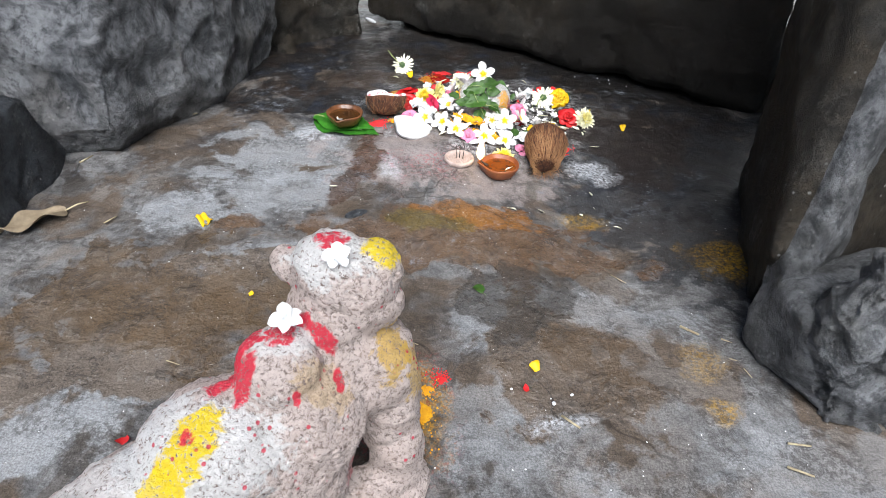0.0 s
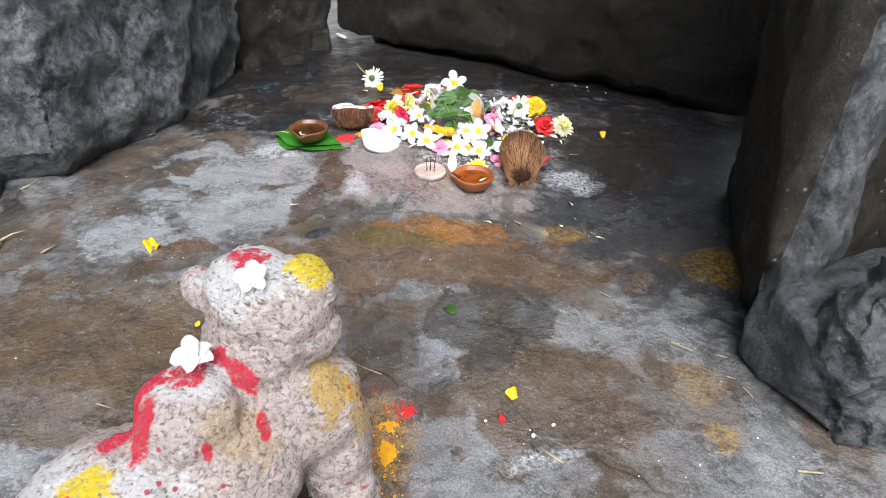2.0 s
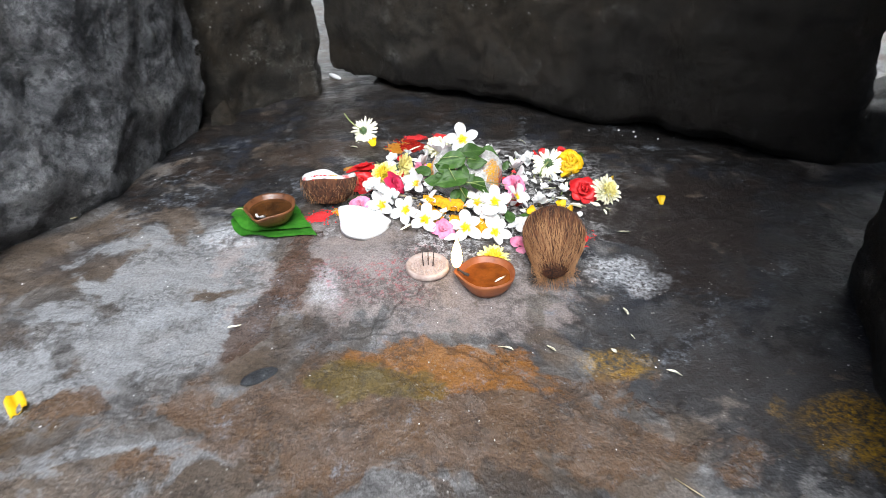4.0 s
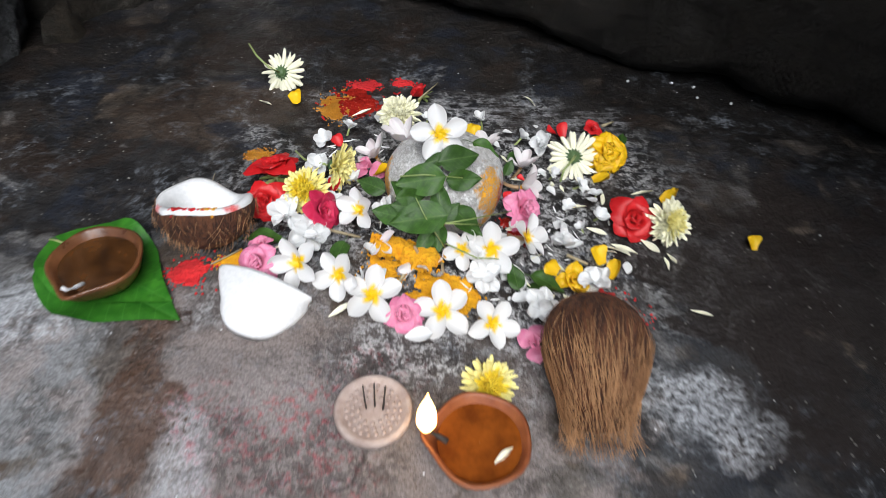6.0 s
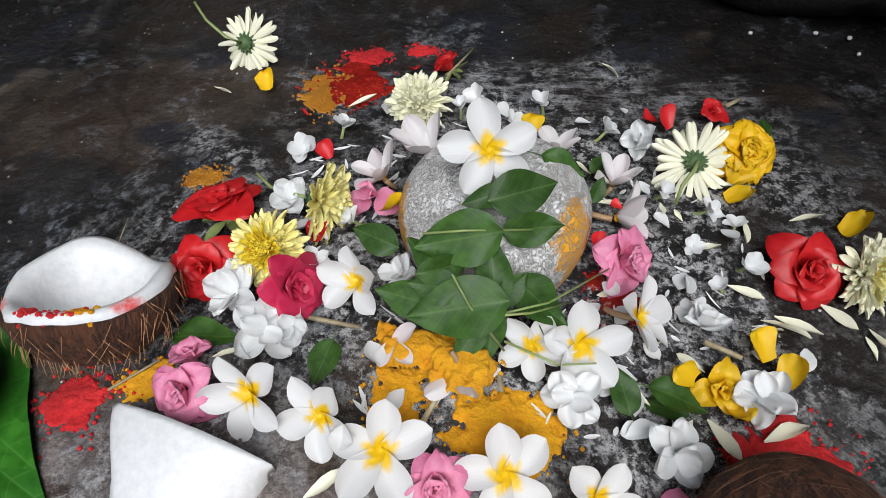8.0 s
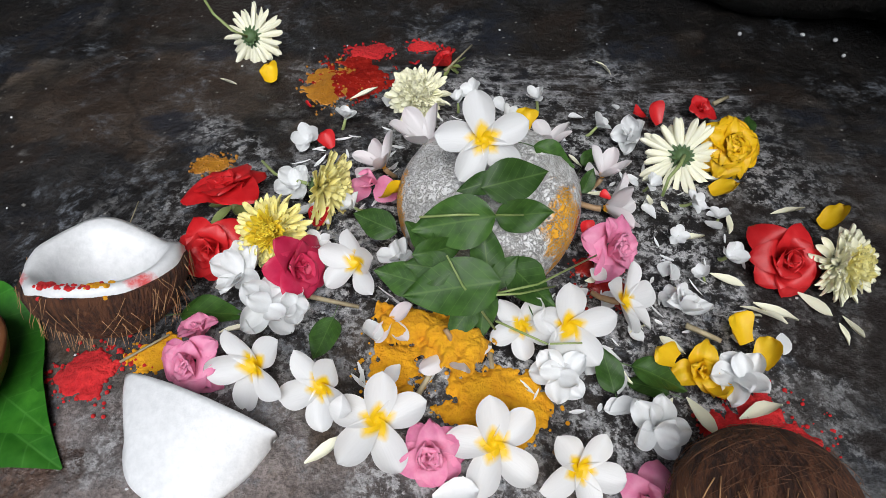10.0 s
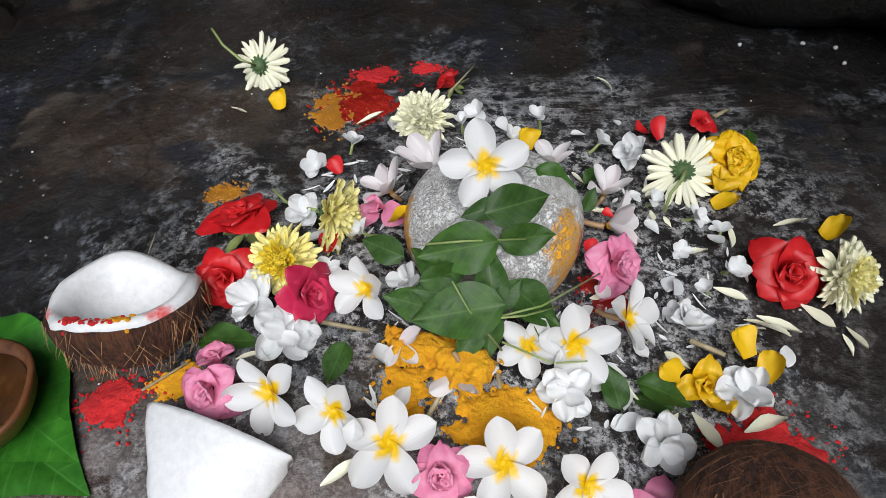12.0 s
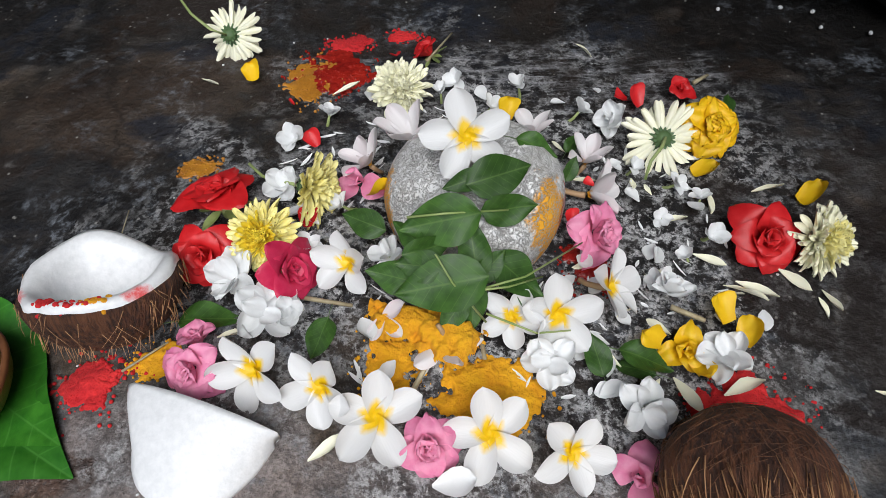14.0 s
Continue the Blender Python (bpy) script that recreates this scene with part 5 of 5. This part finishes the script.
# ---- coconuts ----------------------------------------------------------
def half_coconut():
    x, y = -0.108, 1.368
    root = holder("half_coconut", pose(x + 0.005, y - 0.016, ground_z(x, y) + 0.007, -29, 0, 0) @ Matrix.Diagonal((0.9, 0.86, 1.02, 1)), "broken half coconut in its husk with white flesh", "coconut")

    def rim(an):
        return 0.016 * math.exp(-((math.atan2(math.sin(an - 1.75), math.cos(an - 1.75))) / 0.6) ** 2) + 0.004 * math.cos(2 * an + 0.6) + 0.003 * math.cos(3 * an - 1.0) - 0.004

    def shell(px, py, pz, an, k):
        lift = rim(an) * max(0, min(1, (pz - 0.01) / 0.035))
        q = 1 + 0.03 * noise.noise(Vector((math.cos(an) * 2, math.sin(an) * 2, pz * 30)))
        return px * q, py * q * 0.93, pz + lift
    husk = part("husk", mesh("husk", *lathe([(0.001, 0.001), (0.016, 0.002), (0.03, 0.008), (0.042, 0.018), (0.05, 0.031), (0.0535, 0.043), (0.0535, 0.047), (0.051, 0.048)], 72, shell), HUSK), root, label="rough brown fibrous husk")

    def meat(px, py, pz, an, k):
        lift = rim(an) * max(0, min(1, (pz - 0.012) / 0.03))
        q = 1 + 0.05 * noise.noise(Vector((math.cos(an) * 3, math.sin(an) * 3, k * 0.4)))
        return px * q, py * q * 0.93, pz + lift
    flesh = part("flesh", mesh("flesh", *lathe([(0.0512, 0.046), (0.0515, 0.0505), (0.0485, 0.053), (0.043, 0.0525), (0.037, 0.047), (0.035, 0.038), (0.031, 0.027), (0.022, 0.018), (0.01, 0.015), (0.001, 0.0145)], 72, meat), FLESH), root, label="thick wet white coconut flesh")
    rng = random.Random(11)
    hairs = []
    for _ in range(190):
        an, h = rng.uniform(0, 6.28), rng.uniform(0.006, 0.05)
        r = 0.0545 * math.sin(min(1.5, 0.35 + h * 26)) + 0.0005
        d = rng.uniform(-0.25, 0.25)
        pts = [Vector(shell(r * math.cos(an + d * s), r * math.sin(an + d * s), max(0.002, h - 0.014 * s), an + d * s, 0)) * (1 + 0.03 * s * rng.random()) for s in (0, 0.5, 1)]
        hairs.append(tube(pts, 0.00026, 0.0001, 3))
    part("fibre", mesh("fibre", *joined(hairs), FIBRE), husk, label="loose tan husk fibres", kind="stuff")
    for kind_, material, start, end, count, label in (("red_dab", KUMKUM, -122, -104, 46, "crumbs of red powder on the rim"), ("yellow_dab", TURMERIC, -82, -60, 40, "turmeric smeared on the rim"), ("red_dab", KUMKUM, -100, -68, 26, "crumbs of red powder on the rim")):
        bits = []
        for _ in range(count):
            an, out = radians(rng.uniform(start, end)), rng.uniform(0.042, 0.0525)
            v = shell(out * math.cos(an), out * math.sin(an), 0.0525 - (0.006 if out > 0.05 else 0), an, 0)
            s = rng.uniform(0.0007, 0.0022)
            bits.append(ellipsoid(v, (s, s, s * 0.7), 0, 0, 8))
        part(kind_, mesh(kind_, *joined(bits), material), flesh, label=label, kind="stuff")


half_coconut()


def whole_coconut():
    c, d = Vector((0.262, 1.213, 0.03)), Vector((-0.02, -0.15, -0.02))
    root = holder("whole_coconut", facing(*c, d, 0), "whole brown coconut with a long fibre tuft", "coconut")

    def radius(s):
        return 0.047 * math.sqrt(max(0.0, 1 - ((s - 0.38) / 0.385) ** 2)) if s < 0.38 else 0.047 * (1 - 0.52 * ((s - 0.38) / 0.62) ** 1.5)

    def lump(px, py, pz, an, k):
        q = 1 + 0.05 * noise.noise(Vector((px, py, pz)) * 30) + 0.03 * math.cos(3 * an)
        return px * q, py * q, pz
    prof = [(max(0.0006, radius(s)), -0.065 + 0.12 * s) for s in [0.0] + [i / 26 for i in range(1, 27)]] + [(0.0005, 0.057)]
    husk = part("husk", mesh("husk", *lathe(prof, 56, lump), HUSK), root, label="brown fibrous husk")
    rng = random.Random(3)
    fibres = []
    for _ in range(520):
        an, s0 = rng.uniform(0, 6.28), rng.uniform(0.3, 0.85)
        s1 = min(1.18, s0 + rng.uniform(0.25, 0.75))
        sway, off = rng.gauss(0, 0.3), rng.uniform(0.0, 0.0025)
        pts = []
        for i in range(7):
            s = s0 + (s1 - s0) * i / 6
            r = (radius(min(1, s)) + off + 0.0006 + 0.004 * max(0, s - 0.8) * rng.uniform(-5, 9)) * (1 + 0.03 * math.cos(3 * an))
            pts.append((r * math.cos(an + sway * i / 6), r * math.sin(an + sway * i / 6), -0.065 + 0.12 * s))
        fibres.append(tube(pts, rng.uniform(0.00022, 0.00045), 0.0002, 3))
    hairs = []
    for _ in range(320):
        an, s0 = rng.uniform(0, 6.28), rng.uniform(0.03, 0.7)
        s1, sway = s0 + rng.uniform(-0.1, 0.16), rng.gauss(0, 0.5)
        pts = [((radius(s0 + (s1 - s0) * q) * 1.0 + 0.0012 + 0.0028 * q * (1 - q) * rng.uniform(0, 2)) * math.cos(an + sway * q), (radius(s0 + (s1 - s0) * q) + 0.0012 + 0.002 * q) * math.sin(an + sway * q), -0.065 + 0.12 * (s0 + (s1 - s0) * q)) for q in (0, 0.35, 0.7, 1)]
        hairs.append(tube(pts, 0.0002, 0.0001, 3))
    part("hair", mesh("hair", *joined(hairs), DARK_FIBRE), husk, label="short dark brown matted hairs", kind="stuff")
    part("fibre", mesh("fibre", *joined(fibres), FIBRE), husk, label="long tan fibres combed towards the tuft", kind="stuff")


whole_coconut()


def coconut_piece():
    """A broken piece of white flesh: straight along one side, curved along the other."""
    a, b = Vector((-0.0765, 1.3119, 0.0422)), Vector((0.0082, 1.2797, 0.0328))
    u = (b - a) / 2
    w = Vector((u.y, -u.x, 0)).normalized() * 0.054
    c = (a + b) / 2

    def top(s, t, dz):
        p = 2 * s - 1
        edge = (1 - abs(p) ** 2.6) ** 0.7 if abs(p) < 1 else 0.0
        q = c + u * p * (1.0 - 0.1 * t) + w * (0.12 + 0.88 * edge) * t - u * (0.16 if p < 0 else 0.04) * abs(p) * math.sin(math.pi * min(1, t * 1.1)) + u * 0.05 * t
        return q.x, q.y, q.z + 0.011 * (1 - p * p) * (1 - 0.75 * t * t) - 0.012 * t + dz + 0.0008 * noise.noise(q * 90)
    n1, n2 = 24, 14
    v1, f1 = grid(n1, n2, lambda s, t: top(s, t, 0.004))
    v2, _ = grid(n1, n2, lambda s, t: top(s, t, -0.005))
    k = len(v1)
    ring = [i * (n2 + 1) for i in range(n1 + 1)] + [n1 * (n2 + 1) + j for j in range(1, n2 + 1)] + [i * (n2 + 1) + n2 for i in range(n1 - 1, -1, -1)] + [j for j in range(n2 - 1, 0, -1)]
    f = f1 + [tuple(i + k for i in q[::-1]) for q in f1] + [(ring[i], ring[(i + 1) % len(ring)], ring[(i + 1) % len(ring)] + k, ring[i] + k) for i in range(len(ring))]
    tagged(new("coconut_piece", mesh("coconut_piece", v1 + v2, f, FLESH)), "broken piece of clean white coconut flesh", "coconut piece")


coconut_piece()


# ---- lamps, incense and betel leaves -----------------------------------
def lamp(x, y, z, spout, radius, clay, lit, label):
    root = holder("clay_lamp", pose(x, y, z, 0, 0, spout), label, "oil lamp", "clay oil lamps")

    def pinch(px, py, pz, an, k):
        a = math.atan2(math.sin(an), math.cos(an))
        g = math.exp(-(a / 0.3) ** 2) * max(0, pz / 0.03)
        q = (1 + 0.02 * math.sin(5 * an + 1)) * radius / 0.04
        return px * q + 0.007 * g, py * q * (1 - 0.1 * g), pz - 0.003 * g
    prof = [(0.001, 0.0), (0.02, 0.0), (0.028, 0.004), (0.035, 0.014), (0.0395, 0.026), (0.0405, 0.0295), (0.039, 0.031), (0.0365, 0.0295), (0.032, 0.018), (0.024, 0.009), (0.001, 0.007)]
    part("bowl", mesh("bowl", *lathe(prof, 56, pinch), clay), root)
    part("oil", mesh("oil", *lathe([(0.0335, 0.0225), (0.02, 0.0222), (0.0004, 0.0222)], 40, lambda px, py, pz, an, k: (px * radius / 0.04, py * radius / 0.04, pz)), OIL if lit else OLD_OIL), root, label="glossy amber oil")
    wick = part("wick", mesh("wick", *tube([(0.026, 0.003, 0.0225), (0.034, 0.001, 0.0255), (0.041, 0, 0.03), (0.044, 0, 0.036)], 0.0026, 0.0018), WHITE if not lit else CHAR), root, label="cotton wick")
    if lit:
        part("flame", mesh("flame", *lathe([(0.0006, 0.0), (0.004, 0.003), (0.0062, 0.009), (0.0058, 0.016), (0.0038, 0.024), (0.0016, 0.031), (0.0003, 0.036)], 18), FLAME), wick, pose(0.044, 0, 0.033) @ Matrix.Diagonal((1.35, 1.35, 1.5, 1)), "small bright flame")


lamp(0.156, 1.146, ground_z(0.156, 1.146) - 0.001, 172, 0.041, CLAY, True, "orange clay oil lamp burning with a small flame")
lamp(-0.196, 1.319, ground_z(-0.196, 1.319) + 0.009, -105, 0.042, OLD_CLAY, False, "oil-darkened clay lamp standing on betel leaves")
flo = tagged(new("floret", STRIP[0]), "white floret floating in the lamp oil", "petal")
flo.matrix_basis = pose(0.166, 1.127, ground_z(0.156, 1.146) + 0.0235, 0, 0, 305) @ Matrix.Scale(0.85, 4)


def betel(x, y, up, heading, length, width, phase):
    """A broad leaf that lies along the uneven floor, with its rim curling up."""
    flat, faces = leaf_sheet(length, width, 0.0, 0.0, 0.0, 1.0, 24, 16)
    turn, verts = pose(0, 0, 0, 0, 0, heading - 90), []
    for px, py, _ in flat:
        q = turn @ Vector((px, py, 0))
        edge = abs(px) / (width / 2)
        rise = 0.011 * edge ** 2 * (0.6 + math.sin(60 * py + phase + 3 * px / width)) + 0.0015 * math.sin(45 * py + phase) - 0.001 * math.exp(-(px / 0.003) ** 2)
        verts.append((q.x, q.y, ground_z(x + q.x, y + q.y) + relief(x + q.x, y + q.y) + up + max(-0.001, rise)))
    me = mesh("betel_leaf", [turn.inverted() @ Vector(v) for v in verts], faces, BETEL)
    ob = tagged(new("betel_leaf", me), "glossy green betel leaf under a clay lamp", "leaf", "betel leaves")
    ob.matrix_basis = pose(x, y, 0, 0, 0, heading - 90)
    part("stalk", mesh("stalk", *tube([(0, 0.004, 0.008), (0.002, -0.012, 0.008), (0.004, -0.026, 0.004)], 0.0016, 0.0012), STEM), ob)


betel(-0.256, 1.372, 0.006, -33, 0.158, 0.115, 0)
betel(-0.25, 1.35, 0.002, -31, 0.16, 0.118, 2)


def incense():
    x, y = 0.069, 1.176
    root = holder("incense_holder", pose(x, y, ground_z(x, y) - 0.001), "round ash-whitened incense holder with three burnt sticks", "incense holder")
    prof = [(0.001, 0.0), (0.03, 0.0), (0.0325, 0.003), (0.033, 0.009), (0.031, 0.012), (0.027, 0.0105), (0.024, 0.0075), (0.01, 0.0065), (0.0004, 0.0068)]
    part("dish", mesh("dish", *lathe(prof, 48), CHALK), root)
    for ring, count in ((0.0225, 22), (0.0175, 17), (0.0125, 12)):
        for i in range(count):
            a = 2 * math.pi * i / count
            part("bead", BEAD, root, pose(ring * math.cos(a), ring * math.sin(a), 0.0078))
    for a, b in ((-0.006, 0.002), (0.001, 0.004), (0.008, 0.001)):
        part("incense_stick", mesh("incense_stick", *tube([(a, b, 0.006), (a * 1.15, b + 0.001, 0.02), (a * 1.3, b + 0.004, 0.036)], 0.0009, 0.0007), CHAR), root, label="burnt black incense stick")


BEAD = mesh("bead", *ellipsoid((0, 0, 0), (0.0019, 0.0019, 0.002), seg=8), CHALK)
incense()


# ---- small things on the floor -----------------------------------------
def stick(points, r, label="dry flower stalk lying on the floor", material=TWIG):
    tagged(new("stalk", mesh("stalk", *tube([(x, y, z + r + 0.001) for x, y, z in points], r, r * 0.75), material)), label, "stalk", "stalks on the floor")


for pts, r in (([(0.4836, 0.4748, -0.0000), (0.5129, 0.4715, -0.0000)], 0.0016), ([(0.4665, 0.4395, -0.0000), (0.4952, 0.4269, -0.0000)], 0.0018), ([(0.4077, 0.6879, -0.0006), (0.4325, 0.6702, -0.0004)], 0.0022), ([(0.3273, 0.8171, -0.0051), (0.3494, 0.7940, -0.0038)], 0.0008), ([(0.4624, 0.6219, -0.0001), (0.5127, 0.5986, -0.0001)], 0.0013), ([(0.4649, 0.6632, -0.0003), (0.4877, 0.6486, -0.0002)], 0.0016),
               ([(0.4762, 0.6025, -0.0001), (0.4814, 0.5844, -0.0000)], 0.0014), ([(0.1906, 0.5079, -0.0000), (0.2122, 0.4889, -0.0000)], 0.0018), ([(-0.0506, 0.6521, 0.0000), (-0.0039, 0.6287, 0.0000)], 0.0009), ([(-0.5781, 0.9013, 0.0000), (-0.5654, 0.9240, 0.0000)], 0.0016), ([(-0.7173, 1.1096, 0.0000), (-0.7043, 1.1398, 0.0000)], 0.002), ([(-0.6033, 1.3433, 0.0000), (-0.5567, 1.3641, 0.0000)], 0.0018),
               ([(-0.3548, 0.5818, 0.0000), (-0.3343, 0.5743, 0.0000)], 0.001), ([(-0.0977, 1.3307, 0.0223), (-0.0700, 1.3469, 0.0275)], 0.0009), ([(-0.1169, 1.4237, 0.0371), (-0.1178, 1.4545, 0.0360)], 0.0005), ([(0.2664, 1.3619, 0.0055), (0.2879, 1.3511, 0.0027)], 0.0022), ([(0.0850, 1.3054, 0.0194), (0.0997, 1.3291, 0.0259)], 0.0019), ([(0.1305, 1.3401, 0.0218), (0.1321, 1.3252, 0.0172)], 0.0019), ([(0.0121, 1.3725, 0.0308), (0.0474, 1.3666, 0.0255)], 0.0018), ([(0.1087, 1.6389, 0.0170), (0.1368, 1.6951, 0.0084)], 0.0012), ([(0.3556, 1.5993, 0.0060), (0.3738, 1.6121, 0.0040)], 0.0022)):
    stick(pts, r)


def dry_leaf():
    v, f = leaf_sheet(0.11, 0.05, 0.35, -0.12, 1.6, 0, 16, 8)
    ob = tagged(new("dry_leaf", mesh("dry_leaf", v, f, DRY_LEAF)), "curled dry brown leaf beside the dark rock", "leaf")
    ob.matrix_basis = pose(-0.6560, 0.9294, 0.0080, 0, 0, 140)
    part("stalk", mesh("stalk", *tube([(0, 0.003, 0), (0.002, -0.02, 0.002), (0, -0.04, 0)], 0.0018, 0.0012), TWIG), ob)


dry_leaf()
wrap = tagged(new("wrapper", mesh("wrapper", *grid(8, 5, lambda s, t: (0.034 * (s - 0.5), 0.02 * (t - 0.5), 0.004 + 0.004 * math.sin(5 * s + 3 * t) + 0.003 * math.sin(9 * t))), YELLOW)), "crumpled yellow wrapper on the floor", "wrapper")
wrap.matrix_basis = pose(-0.4056, 0.9215, 0.0010, 0, 0, -50)
clod = tagged(new("mud_clod", mesh("mud_clod", *ellipsoid((0, 0, 0.002), (0.024, 0.011, 0.006), 20, 0, 10), DARK_ROCK)), "dark lump of mud on the floor", "mud")
clod.matrix_basis = pose(-0.1324, 0.9627, 0.0020, 0, 0, 12)
scrap = tagged(new("scrap", mesh("scrap", *joined([ellipsoid((0, 0, 0.006), (0.03, 0.008, 0.006), -20, 0, 12)]), PLASTIC)), "pale scrap of wood in the gap between rocks", "scrap")
scrap.matrix_basis = pose(-0.2112, 2.1362, 0.0020, 0, 0, -30)


def pebbles():
    rng = random.Random(21)
    spots = [(0.4907, 1.7244, 0.0010), (0.4241, 1.7269, 0.0010), (0.5215, 1.7142, 0.0010), (0.5181, 1.6857, 0.0010), (0.5638, 1.6719, 0.0010), (0.1276, 0.5504, 0.0010), (0.1836, 0.5283, 0.0010), (0.2111, 0.5439, 0.0010)]
    for x, y, z in spots:
        me = mesh("pebble", *ellipsoid((0, 0, 0), (rng.uniform(0.002, 0.0035), rng.uniform(0.002, 0.003), 0.002), seg=9), PLASTIC)
        ob = tagged(new("pebble", me), "tiny white stone crumb on the floor", "pebble", "white crumbs")
        ob.matrix_basis = pose(x, y, z + 0.001, 0, 0, rng.uniform(0, 90))
    bits = []
    for _ in range(240):
        x, y = rng.uniform(-0.75, 0.62), rng.uniform(0.2, 1.75)
        r = rng.uniform(0.0005, 0.0014)
        bits.append(ellipsoid((x, y, ground_z(x, y) + relief(x, y) + r * 0.4), (r, r * rng.uniform(0.6, 1), r * 0.6), rng.uniform(0, 180), 0, 6))
    tagged(new("grit", mesh("grit", *joined(bits), PLASTIC)), "fine pale grit scattered over the floor", "grit", kind="stuff")


pebbles()
